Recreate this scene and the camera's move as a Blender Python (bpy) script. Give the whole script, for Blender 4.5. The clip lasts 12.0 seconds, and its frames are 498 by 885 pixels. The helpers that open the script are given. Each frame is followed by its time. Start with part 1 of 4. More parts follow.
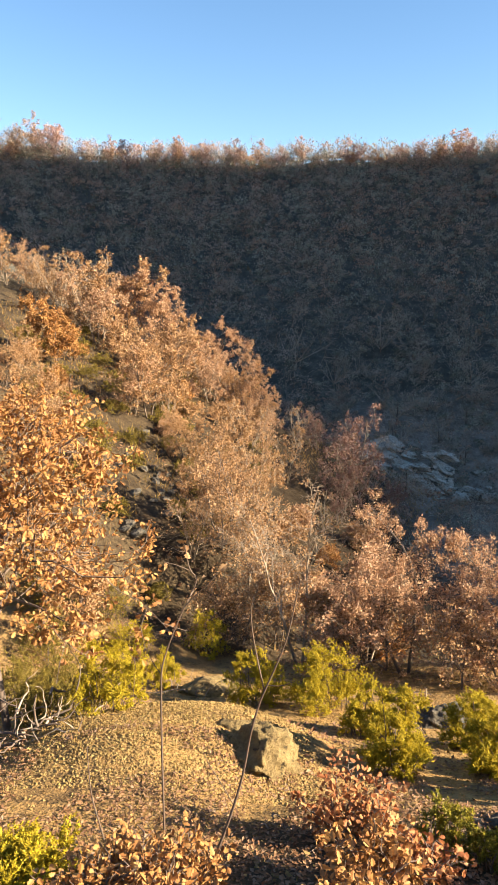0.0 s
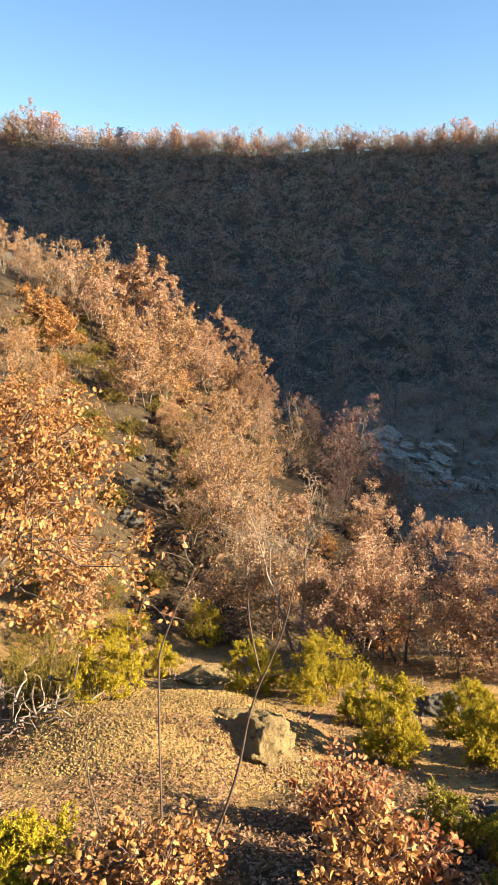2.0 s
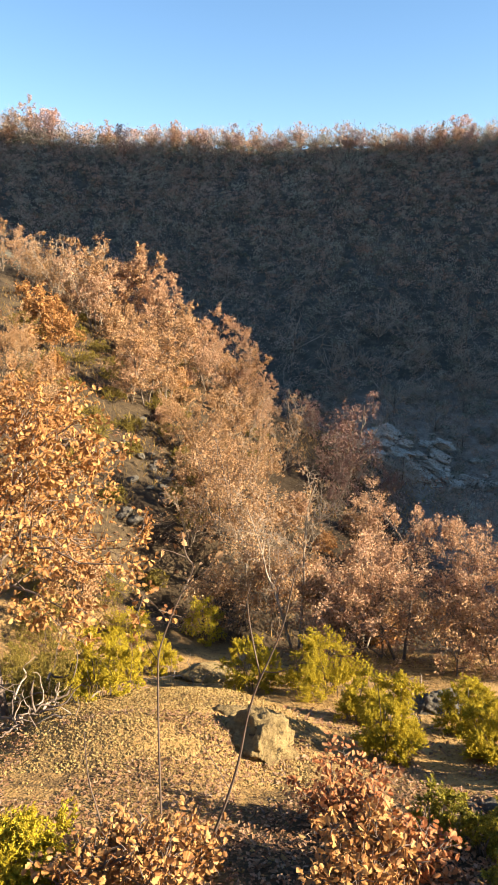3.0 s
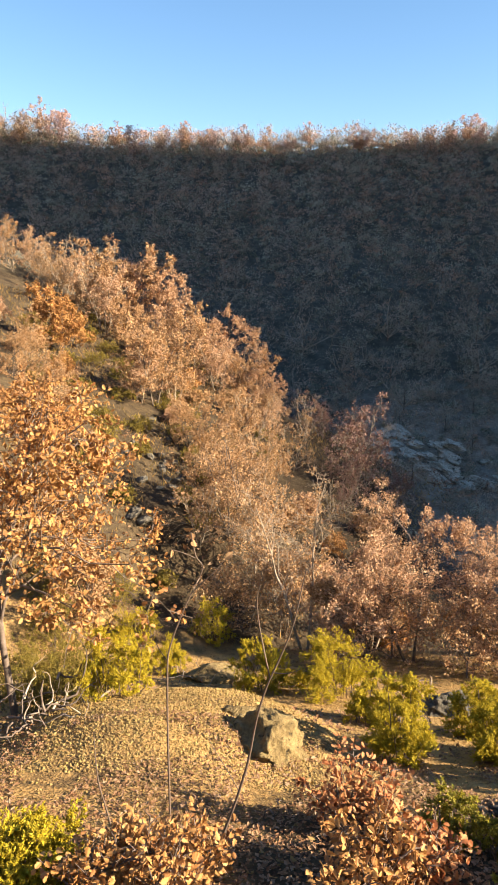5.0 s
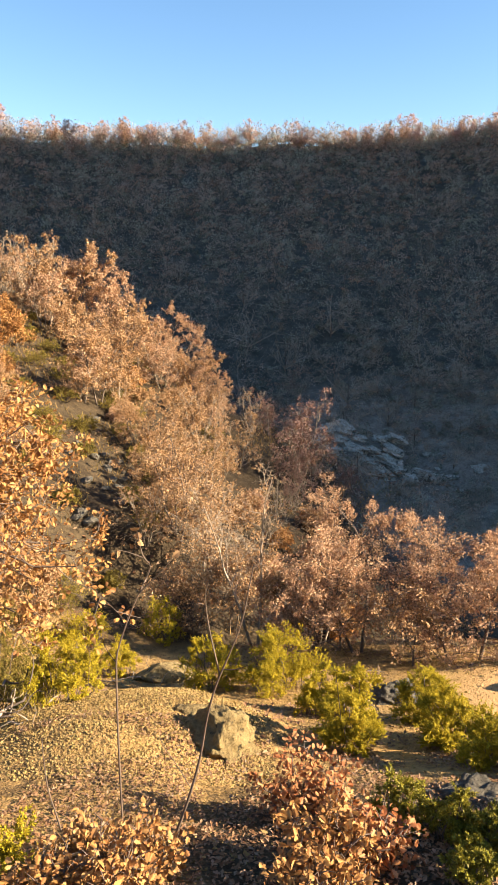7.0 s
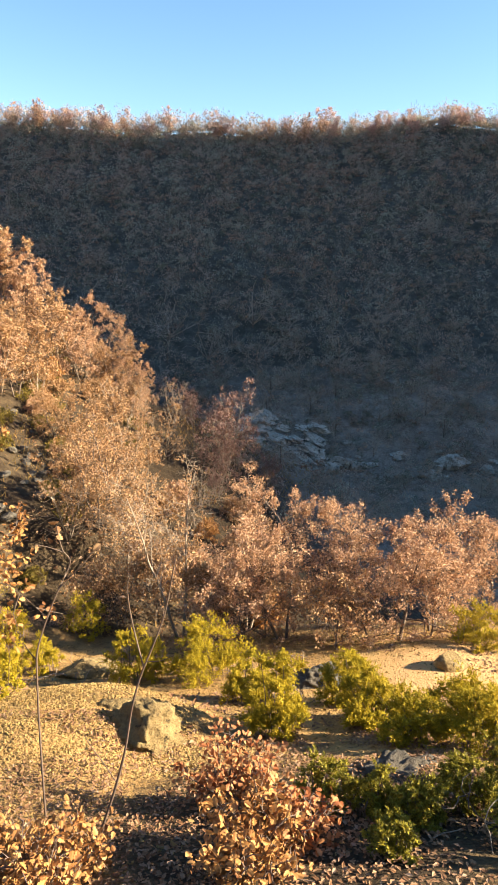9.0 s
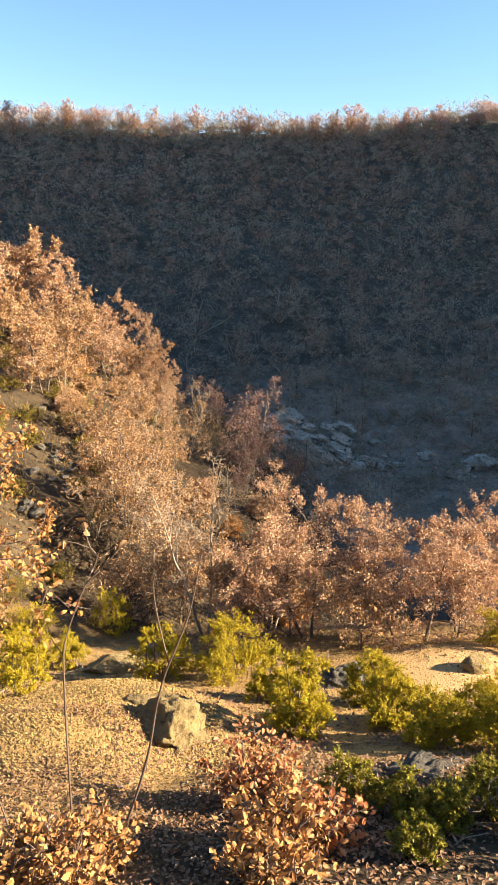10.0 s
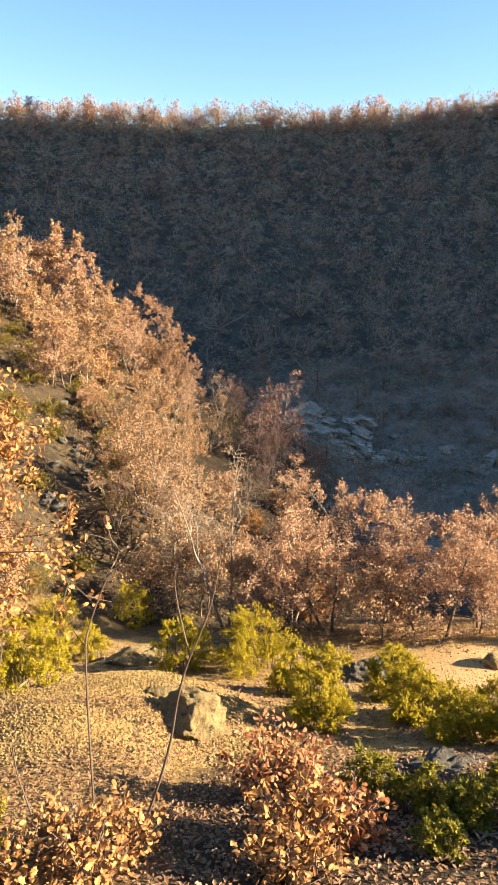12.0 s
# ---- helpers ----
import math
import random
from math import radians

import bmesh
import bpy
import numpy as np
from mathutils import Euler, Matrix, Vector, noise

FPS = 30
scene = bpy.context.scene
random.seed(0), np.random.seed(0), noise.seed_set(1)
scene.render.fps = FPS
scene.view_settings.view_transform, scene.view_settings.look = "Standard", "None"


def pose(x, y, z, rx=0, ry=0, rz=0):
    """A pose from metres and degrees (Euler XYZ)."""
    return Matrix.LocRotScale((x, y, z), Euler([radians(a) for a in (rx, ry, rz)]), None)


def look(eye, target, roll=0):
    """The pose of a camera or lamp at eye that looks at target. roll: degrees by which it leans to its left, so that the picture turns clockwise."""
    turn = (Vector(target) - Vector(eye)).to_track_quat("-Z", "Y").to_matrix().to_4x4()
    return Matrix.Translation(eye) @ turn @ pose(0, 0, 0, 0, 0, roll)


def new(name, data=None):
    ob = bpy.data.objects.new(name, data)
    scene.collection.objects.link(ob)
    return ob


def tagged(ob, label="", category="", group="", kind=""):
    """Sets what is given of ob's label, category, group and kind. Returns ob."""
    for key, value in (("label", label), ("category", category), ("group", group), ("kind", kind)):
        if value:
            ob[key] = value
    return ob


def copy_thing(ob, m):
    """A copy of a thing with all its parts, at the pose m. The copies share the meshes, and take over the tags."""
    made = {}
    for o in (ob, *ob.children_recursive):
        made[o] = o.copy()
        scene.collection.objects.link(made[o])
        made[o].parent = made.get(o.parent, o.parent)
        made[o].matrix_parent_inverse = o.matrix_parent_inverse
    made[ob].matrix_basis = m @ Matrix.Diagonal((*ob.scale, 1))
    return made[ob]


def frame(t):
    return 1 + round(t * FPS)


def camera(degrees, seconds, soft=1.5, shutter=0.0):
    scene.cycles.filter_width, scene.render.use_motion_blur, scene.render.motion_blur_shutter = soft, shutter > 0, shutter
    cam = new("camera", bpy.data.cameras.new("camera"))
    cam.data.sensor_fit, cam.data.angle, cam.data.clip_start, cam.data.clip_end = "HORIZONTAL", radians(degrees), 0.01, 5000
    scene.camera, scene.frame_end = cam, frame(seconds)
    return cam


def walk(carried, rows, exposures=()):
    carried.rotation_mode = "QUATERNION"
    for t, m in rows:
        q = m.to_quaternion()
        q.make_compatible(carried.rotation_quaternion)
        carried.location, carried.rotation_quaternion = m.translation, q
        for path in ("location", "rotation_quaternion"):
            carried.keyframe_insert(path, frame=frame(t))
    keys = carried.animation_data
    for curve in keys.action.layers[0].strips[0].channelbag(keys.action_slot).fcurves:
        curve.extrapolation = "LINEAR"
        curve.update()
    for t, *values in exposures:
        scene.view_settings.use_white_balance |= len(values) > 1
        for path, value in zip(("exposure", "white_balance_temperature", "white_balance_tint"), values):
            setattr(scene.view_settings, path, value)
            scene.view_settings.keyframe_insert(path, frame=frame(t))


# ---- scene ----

# ---- camera ----
cam = camera(39.6, 12.0, soft=0.6)
walk(cam, [(t, pose(*p)) for t, *p in (
    (0.0, -0.0035, -0.0082, 1.6547, 77.016, -0.101, 1.364),
    (0.5, -0.0061, -0.006, 1.6528, 76.894, -0.077, 1.457),
    (1.0, -0.0053, -0.0074, 1.654, 76.664, -0.097, 1.493),
    (1.5, -0.0032, -0.0089, 1.6538, 76.417, -0.191, 1.41),
    (2.0, -0.002, -0.0023, 1.6518, 76.181, -0.283, 1.236),
    (2.5, -0.0042, 0.0053, 1.6493, 76.022, -0.35, 1.122),
    (3.0, -0.0028, -0.0045, 1.653, 75.992, -0.322, 1.178),
    (3.5, -0.0033, -0.005, 1.6517, 76.007, -0.272, 1.365),
    (5.5, -0.0085, 0.0044, 1.6521, 76.052, -0.227, 1.973),
    (6.0, -0.0032, -0.001, 1.6526, 76.103, -0.117, 1.527),
    (6.5, 0.0, 0.0, 1.65, 76.063, -0.0, 0.0),
    (7.0, 0.0009, -0.0035, 1.6525, 75.819, -0.171, -2.654),
    (7.5, 0.0132, -0.0039, 1.6544, 75.464, -0.495, -5.825),
    (7.7, 0.0179, -0.0086, 1.6561, 75.358, -0.67, -6.91),
    (8.1, 0.0185, -0.006, 1.653, 75.26, -0.8, -8.45),
    (8.5, 0.019, -0.003, 1.649, 75.19, -0.91, -9.12),
    (8.9, 0.0193, 0.0, 1.645, 75.12, -0.96, -9.03),
    (9.3, 0.0193, 0.001, 1.643, 75.08, -0.95, -8.38),
    (9.5, 0.0193, 0.0016, 1.6421, 75.059, -0.914, -7.89),
    (10.0, 0.0169, 0.0038, 1.64, 74.949, -0.768, -6.791),
    (10.5, 0.0187, 0.0048, 1.6401, 74.814, -0.629, -5.968),
    (11.0, 0.0164, 0.011, 1.6375, 74.699, -0.568, -5.477),
    (11.5, 0.0161, 0.0118, 1.6372, 74.57, -0.443, -5.246),
    (12.0, 0.0126, 0.0182, 1.6329, 74.441, -0.381, -5.155),
)], exposures=((0.0, 2.08), (6.5, 2.09), (9.3, 2.24), (12.0, 2.25)))

# ---- light: a low winter sun, clear sky ----
SUN_AZIMUTH, SUN_HEIGHT = radians(104), radians(26)
world = bpy.data.worlds.new("sky")
scene.world = world
world.use_nodes = True
sky = world.node_tree.nodes.new("ShaderNodeTexSky")
sky.sky_type, sky.sun_disc = "NISHITA", False
sky.sun_elevation, sky.sun_rotation = SUN_HEIGHT, SUN_AZIMUTH
sky.air_density, sky.dust_density, sky.ozone_density = 1.0, 0.1, 1.9
backing = world.node_tree.nodes["Background"]
backing.inputs["Strength"].default_value = 0.058
clear = world.node_tree.nodes.new("ShaderNodeHueSaturation")
clear.inputs["Saturation"].default_value = 1.14
world.node_tree.links.new(sky.outputs[0], clear.inputs["Color"])
world.node_tree.links.new(clear.outputs[0], backing.inputs["Color"])
sun = new("sun", bpy.data.lights.new("sun", "SUN"))
sun.data.energy, sun.data.angle, sun.data.color = 5.0, radians(0.55), (1.0, 0.825, 0.61)
sun_way = Vector((math.sin(SUN_AZIMUTH) * math.cos(SUN_HEIGHT), math.cos(SUN_AZIMUTH) * math.cos(SUN_HEIGHT), math.sin(SUN_HEIGHT)))
sun.matrix_world = look(sun_way * 60, (0, 0, 0))


# ---- materials ----
def material(name):
    m = bpy.data.materials.new(name)
    m.use_nodes = True
    m.node_tree.nodes.clear()
    return m, m.node_tree.nodes, m.node_tree.links


def ramp_node(nodes, stops):
    r = nodes.new("ShaderNodeValToRGB")
    while len(r.color_ramp.elements) < len(stops):
        r.color_ramp.elements.new(0.5)
    for e, (at, colour) in zip(r.color_ramp.elements, stops):
        e.position, e.color = at, (*colour, 1)
    return r


def noise_node(nodes, links, coords, scale, detail=5, rough=0.6):
    n = nodes.new("ShaderNodeTexNoise")
    n.inputs["Scale"].default_value, n.inputs["Detail"].default_value = scale, detail
    n.inputs["Roughness"].default_value = rough
    links.new(coords, n.inputs["Vector"])
    return n.outputs["Fac"]


def math_node(nodes, links, op, a, b):
    n = nodes.new("ShaderNodeMath")
    n.operation = op
    for i, v in enumerate((a, b)):
        if isinstance(v, (int, float)):
            n.inputs[i].default_value = v
        else:
            links.new(v, n.inputs[i])
    return n.outputs[0]


def mix_node(nodes, links, fac, a, b, blend="MIX"):
    n = nodes.new("ShaderNodeMix")
    n.data_type, n.blend_type = "RGBA", blend
    for slot, v in ((0, fac), (6, a), (7, b)):
        if isinstance(v, (int, float)):
            n.inputs[slot].default_value = v
        elif isinstance(v, tuple):
            n.inputs[slot].default_value = (*v, 1)
        else:
            links.new(v, n.inputs[slot])
    return n.outputs[2]


def foliage(name, stops, through_light=0.3, rough=0.6, patch=2.0, patchy=0.28):
    """Leaves: a hue for each leaf, blotches, and light shining through."""
    m, nodes, links = material(name)
    info, geo = nodes.new("ShaderNodeObjectInfo"), nodes.new("ShaderNodeNewGeometry")
    tex = nodes.new("ShaderNodeTexCoord")
    pick = math_node(nodes, links, "FRACT", math_node(nodes, links, "ADD", info.outputs["Random"], geo.outputs["Random Per Island"]), 0.0)
    blot = noise_node(nodes, links, tex.outputs["Object"], patch, 2)
    pick = math_node(nodes, links, "ADD", math_node(nodes, links, "MULTIPLY", pick, 1.03 - patchy), math_node(nodes, links, "MULTIPLY", blot, patchy))
    r = ramp_node(nodes, stops)
    links.new(pick, r.inputs[0])
    fine = noise_node(nodes, links, tex.outputs["Object"], 60, 3)
    hue = mix_node(nodes, links, math_node(nodes, links, "MULTIPLY", fine, 0.5), r.outputs[0], (0.10, 0.05, 0.02), "MIX")
    body, glow, both = nodes.new("ShaderNodeBsdfPrincipled"), nodes.new("ShaderNodeBsdfTranslucent"), nodes.new("ShaderNodeMixShader")
    body.inputs["Roughness"].default_value = rough
    body.inputs["Specular IOR Level"].default_value = 0.18
    links.new(hue, body.inputs["Base Color"])
    links.new(hue, glow.inputs["Color"])
    both.inputs[0].default_value = through_light
    links.new(body.outputs[0], both.inputs[1])
    links.new(glow.outputs[0], both.inputs[2])
    out = nodes.new("ShaderNodeOutputMaterial")
    links.new(both.outputs[0], out.inputs[0])
    return m


def rough_surface(name, stops, scale, fine_scale, bump=0.4, distance=0.02, rough=0.85, speck=None):
    """Earth, stone and bark: broad patches, fine grain and relief."""
    m, nodes, links = material(name)
    tex = nodes.new("ShaderNodeTexCoord")
    broad = noise_node(nodes, links, tex.outputs["Object"], scale, 6)
    fine = noise_node(nodes, links, tex.outputs["Object"], fine_scale, 8, 0.7)
    mixed = math_node(nodes, links, "ADD", math_node(nodes, links, "MULTIPLY", broad, 0.55), math_node(nodes, links, "MULTIPLY", fine, 0.45))
    r = ramp_node(nodes, stops)
    links.new(mixed, r.inputs[0])
    hue = r.outputs[0]
    if speck:
        sp = ramp_node(nodes, ((0.56, (0, 0, 0)), (0.66, (1, 1, 1))))
        links.new(noise_node(nodes, links, tex.outputs["Object"], speck[1], 4, 0.65), sp.inputs[0])
        hue = mix_node(nodes, links, sp.outputs[0], hue, speck[0])
    b = nodes.new("ShaderNodeBump")
    b.inputs["Strength"].default_value, b.inputs["Distance"].default_value = bump, distance
    links.new(fine, b.inputs["Height"])
    body, out = nodes.new("ShaderNodeBsdfPrincipled"), nodes.new("ShaderNodeOutputMaterial")
    body.inputs["Roughness"].default_value = rough
    body.inputs["Specular IOR Level"].default_value = 0.25
    links.new(hue, body.inputs["Base Color"])
    links.new(b.outputs[0], body.inputs["Normal"])
    links.new(body.outputs[0], out.inputs[0])
    return m


def earth():
    """Straw-coloured bank; brown leaf mould on the slopes beyond it, with tree shade darkened into its colour."""
    m, nodes, links = material("dry_earth")
    tex, split = nodes.new("ShaderNodeTexCoord"), nodes.new("ShaderNodeSeparateXYZ")
    here = tex.outputs["Object"]
    links.new(here, split.inputs[0])
    broad, mid, fine = noise_node(nodes, links, here, 0.9, 5), noise_node(nodes, links, here, 7, 6, 0.65), noise_node(nodes, links, here, 45, 8, 0.7)
    grain = math_node(nodes, links, "ADD", math_node(nodes, links, "MULTIPLY", broad, 0.4), math_node(nodes, links, "ADD", math_node(nodes, links, "MULTIPLY", mid, 0.35), math_node(nodes, links, "MULTIPLY", fine, 0.25)))
    bank = ramp_node(nodes, ((0.37, (0.06, 0.038, 0.02)), (0.44, (0.17, 0.11, 0.05)), (0.5, (0.36, 0.225, 0.085)), (0.57, (0.45, 0.285, 0.11)), (0.66, (0.31, 0.235, 0.065))))
    # leaf mould, its brown deepened to carry the shade under the oaks
    shaded_mould = ramp_node(nodes, ((0.34, (0.02, 0.015, 0.010)), (0.45, (0.042, 0.030, 0.018)), (0.52, (0.072, 0.052, 0.029)), (0.6, (0.12, 0.086, 0.047)), (0.68, (0.07, 0.064, 0.025))))
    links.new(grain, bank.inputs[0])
    links.new(grain, shaded_mould.inputs[0])
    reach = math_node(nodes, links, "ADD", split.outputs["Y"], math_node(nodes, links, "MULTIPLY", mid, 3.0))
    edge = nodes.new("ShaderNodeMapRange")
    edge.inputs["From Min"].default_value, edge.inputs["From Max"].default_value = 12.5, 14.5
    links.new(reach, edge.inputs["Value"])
    hue = mix_node(nodes, links, edge.outputs[0], bank.outputs[0], shaded_mould.outputs[0])
    # brushy ground of the far hill, darkened to carry the shade between crowns
    shaded_brush = ramp_node(nodes, ((0.36, (0.035, 0.036, 0.028)), (0.5, (0.085, 0.082, 0.062)), (0.64, (0.18, 0.17, 0.13))))
    links.new(grain, shaded_brush.inputs[0])
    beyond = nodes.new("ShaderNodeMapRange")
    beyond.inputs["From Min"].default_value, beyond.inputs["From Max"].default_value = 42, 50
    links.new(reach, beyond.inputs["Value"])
    hue = mix_node(nodes, links, beyond.outputs[0], hue, shaded_brush.outputs[0])
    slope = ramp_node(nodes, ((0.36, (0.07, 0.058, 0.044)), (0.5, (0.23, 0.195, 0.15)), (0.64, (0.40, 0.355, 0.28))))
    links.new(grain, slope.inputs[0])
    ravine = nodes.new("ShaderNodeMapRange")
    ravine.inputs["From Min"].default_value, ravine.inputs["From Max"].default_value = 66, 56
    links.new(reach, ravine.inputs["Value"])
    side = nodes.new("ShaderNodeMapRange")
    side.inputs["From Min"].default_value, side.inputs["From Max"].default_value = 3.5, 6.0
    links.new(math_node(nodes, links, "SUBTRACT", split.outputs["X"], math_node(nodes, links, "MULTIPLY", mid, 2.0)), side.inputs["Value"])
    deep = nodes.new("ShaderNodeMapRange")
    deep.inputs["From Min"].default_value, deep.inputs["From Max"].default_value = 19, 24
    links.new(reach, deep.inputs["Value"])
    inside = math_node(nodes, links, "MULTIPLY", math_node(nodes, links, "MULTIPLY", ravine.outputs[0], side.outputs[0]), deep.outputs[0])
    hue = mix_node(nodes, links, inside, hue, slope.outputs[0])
    for middle, near_edge, far_edge, other in (((1.0, 3.5, -1.8), 1.1, 2.0, shaded_mould.outputs[0]), ((4.2, 7.7, -3.7), 0.8, 1.4, (0.56, 0.345, 0.15))):
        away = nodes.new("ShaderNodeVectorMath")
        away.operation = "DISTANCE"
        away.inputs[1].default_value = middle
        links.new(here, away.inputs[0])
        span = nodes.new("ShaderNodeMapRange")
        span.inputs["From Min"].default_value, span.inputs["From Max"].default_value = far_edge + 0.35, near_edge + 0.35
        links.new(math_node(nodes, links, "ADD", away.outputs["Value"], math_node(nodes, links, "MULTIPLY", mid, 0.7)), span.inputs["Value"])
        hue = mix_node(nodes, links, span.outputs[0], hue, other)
    cells = nodes.new("ShaderNodeTexVoronoi")
    cells.inputs["Scale"].default_value = 34
    links.new(here, cells.inputs["Vector"])
    height = math_node(nodes, links, "ADD", fine, math_node(nodes, links, "MULTIPLY", cells.outputs["Distance"], 0.8))
    b = nodes.new("ShaderNodeBump")
    b.inputs["Strength"].default_value, b.inputs["Distance"].default_value = 0.9, 0.035
    links.new(height, b.inputs["Height"])
    body, out = nodes.new("ShaderNodeBsdfPrincipled"), nodes.new("ShaderNodeOutputMaterial")
    body.inputs["Roughness"].default_value = 0.95
    body.inputs["Specular IOR Level"].default_value = 0.15
    links.new(hue, body.inputs["Base Color"])
    links.new(b.outputs[0], body.inputs["Normal"])
    links.new(body.outputs[0], out.inputs[0])
    return m


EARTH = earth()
LEAF = foliage("oak_leaf", ((0.05, (0.112, 0.049, 0.023)), (0.22, (0.316, 0.166, 0.073)), (0.48, (0.484, 0.293, 0.140)), (0.82, (0.586, 0.400, 0.219)), (1.0, (0.288, 0.116, 0.047))), 0.18)
RED_LEAF = foliage("russet_leaf", ((0.05, (0.20, 0.06, 0.026)), (0.4, (0.43, 0.16, 0.062)), (0.75, (0.54, 0.26, 0.105)), (1.0, (0.60, 0.38, 0.19))),0.18)
GOLD_LEAF = foliage("golden_leaf", ((0.05, (0.14, 0.056, 0.022)), (0.3, (0.36, 0.165, 0.056)), (0.6, (0.50, 0.262, 0.085)), (0.9, (0.57, 0.335, 0.125)), (1.0, (0.32, 0.115, 0.038))), 0.15)
DUSKY_LEAF = foliage("dusky_leaf", ((0.05, (0.15, 0.068, 0.042)), (0.22, (0.43, 0.245, 0.14)), (0.55, (0.63, 0.405, 0.24)), (1.0, (0.73, 0.52, 0.335))), 0.26)
CREST_LEAF = foliage("crest_leaf", ((0.1, (0.418, 0.248, 0.202)), (0.5, (0.660, 0.432, 0.347)), (0.9, (0.800, 0.605, 0.515))), 0.3)
PLUM_LEAF = foliage("dull_leaf", ((0.05, (0.17, 0.095, 0.075)), (0.5, (0.36, 0.22, 0.175)), (1.0, (0.50, 0.35, 0.28))), 0.2)
LITTER = foliage("fallen_leaf", ((0.05, (0.11, 0.055, 0.028)), (0.4, (0.25, 0.135, 0.068)), (0.75, (0.36, 0.225, 0.125)), (1.0, (0.36, 0.28, 0.21))), 0.1)
CLOD = foliage("earth_clod", ((0.05, (0.12, 0.08, 0.03)), (0.4, (0.29, 0.20, 0.075)), (0.75, (0.42, 0.30, 0.12)), (1.0, (0.25, 0.22, 0.05))), 0.0, 0.95)
NEEDLES = foliage("juniper_needle", ((0.05, (0.11, 0.10, 0.008)), (0.35, (0.36, 0.30, 0.014)), (0.7, (0.56, 0.44, 0.022)), (1.0, (0.66, 0.48, 0.03))), 0.10, 0.6, 7.0, 0.4)
# juniper needles again, darker: the shade at lower right is in the colour
SHADED_NEEDLES = foliage("shaded_juniper_needle", ((0.05, (0.10, 0.10, 0.012)), (0.5, (0.26, 0.24, 0.025)), (1.0, (0.50, 0.43, 0.04))), 0.2, 0.5)
DULL_NEEDLES = foliage("olive_needle", ((0.05, (0.07, 0.065, 0.012)), (0.5, (0.22, 0.18, 0.03)), (1.0, (0.42, 0.32, 0.06))), 0.12, 0.6)
STRAW = foliage("dry_grass", ((0.05, (0.26, 0.16, 0.055)), (0.5, (0.43, 0.28, 0.10)), (0.85, (0.42, 0.31, 0.09)), (1.0, (0.27, 0.24, 0.05))), 0.3)
# haze over the far hill is put into these paler leaf and twig colours
HAZED_LEAF = foliage("hazed_oak_leaf", ((0.38, (0.224, 0.165, 0.125)), (0.5, (0.482, 0.370, 0.280)), (0.64, (0.672, 0.530, 0.404))), 0.42, 0.8, 0.45, 0.85)
HAZED_GREY_LEAF = foliage("hazed_grey_leaf", ((0.38, (0.201, 0.194, 0.140)), (0.5, (0.424, 0.415, 0.306)), (0.64, (0.594, 0.578, 0.432))), 0.42, 0.8, 0.45, 0.85)
HAZED_RUSSET_LEAF = foliage("hazed_russet_leaf", ((0.38, (0.264, 0.157, 0.106)), (0.5, (0.528, 0.343, 0.238)), (0.64, (0.704, 0.480, 0.340))), 0.42, 0.8, 0.45, 0.85)
FAR_GREEN = foliage("far_evergreen", ((0.05, (0.13, 0.15, 0.115)), (0.5, (0.22, 0.25, 0.18)), (1.0, (0.32, 0.34, 0.24))), 0.1, 0.8, 0.1)
HAZED_TWIG = rough_surface("hazed_grey_twig", ((0.3, (0.253, 0.204, 0.150)), (0.55, (0.407, 0.337, 0.251)), (0.75, (0.528, 0.449, 0.343))), 0.2, 2, 0.2, 0.01)
BARK = rough_surface("oak_bark", ((0.3, (0.06, 0.045, 0.035)), (0.55, (0.17, 0.13, 0.10)), (0.75, (0.30, 0.25, 0.20))), 6, 60, 0.6, 0.01)
TWIG = rough_surface("pale_twig", ((0.3, (0.16, 0.12, 0.09)), (0.55, (0.32, 0.26, 0.19)), (0.75, (0.46, 0.40, 0.32))), 5, 50, 0.4, 0.005)
SMOOTH_BARK = rough_surface("sapling_bark", ((0.3, (0.07, 0.05, 0.038)), (0.55, (0.145, 0.105, 0.08)), (0.75, (0.24, 0.19, 0.15))), 8, 90, 0.3, 0.003, 0.6)
STONE = rough_surface("lichened_stone", ((0.30, (0.063, 0.044, 0.021)), (0.43, (0.180, 0.128, 0.056)), (0.56, (0.324, 0.238, 0.102)), (0.75, (0.450, 0.352, 0.180))), 4, 26, 1.0, 0.06, 0.9, ((0.063, 0.048, 0.025), 13.0))
PALE_STONE = rough_surface("pale_grey_stone", ((0.30, (0.10, 0.095, 0.07)), (0.43, (0.35, 0.325, 0.255)), (0.56, (0.54, 0.50, 0.40)), (0.75, (0.66, 0.62, 0.50))), 1.1, 9, 1.0, 0.16, 0.9, ((0.08, 0.08, 0.065), 2.2))
GREY_STONE = rough_surface("grey_stone", ((0.28, (0.045, 0.040, 0.032)), (0.45, (0.11, 0.096, 0.073)), (0.6, (0.17, 0.148, 0.112)), (0.78, (0.27, 0.24, 0.185))), 1.6, 14, 1.0, 0.1, 0.9, ((0.10, 0.10, 0.085), 3.0))


# ---- lie of the land ----
def hash_grid(ix, iy, seed):
    h = np.sin(ix * 127.1 + iy * 311.7 + seed * 74.7) * 43758.5453
    return h - np.floor(h)


def value_noise(x, y, seed=0):
    ix, iy = np.floor(x), np.floor(y)
    fx, fy = x - ix, y - iy
    fx, fy = fx * fx * (3 - 2 * fx), fy * fy * (3 - 2 * fy)
    a = hash_grid(ix, iy, seed) * (1 - fx) + hash_grid(ix + 1, iy, seed) * fx
    b = hash_grid(ix, iy + 1, seed) * (1 - fx) + hash_grid(ix + 1, iy + 1, seed) * fx
    return (a * (1 - fy) + b * fy) * 2 - 1


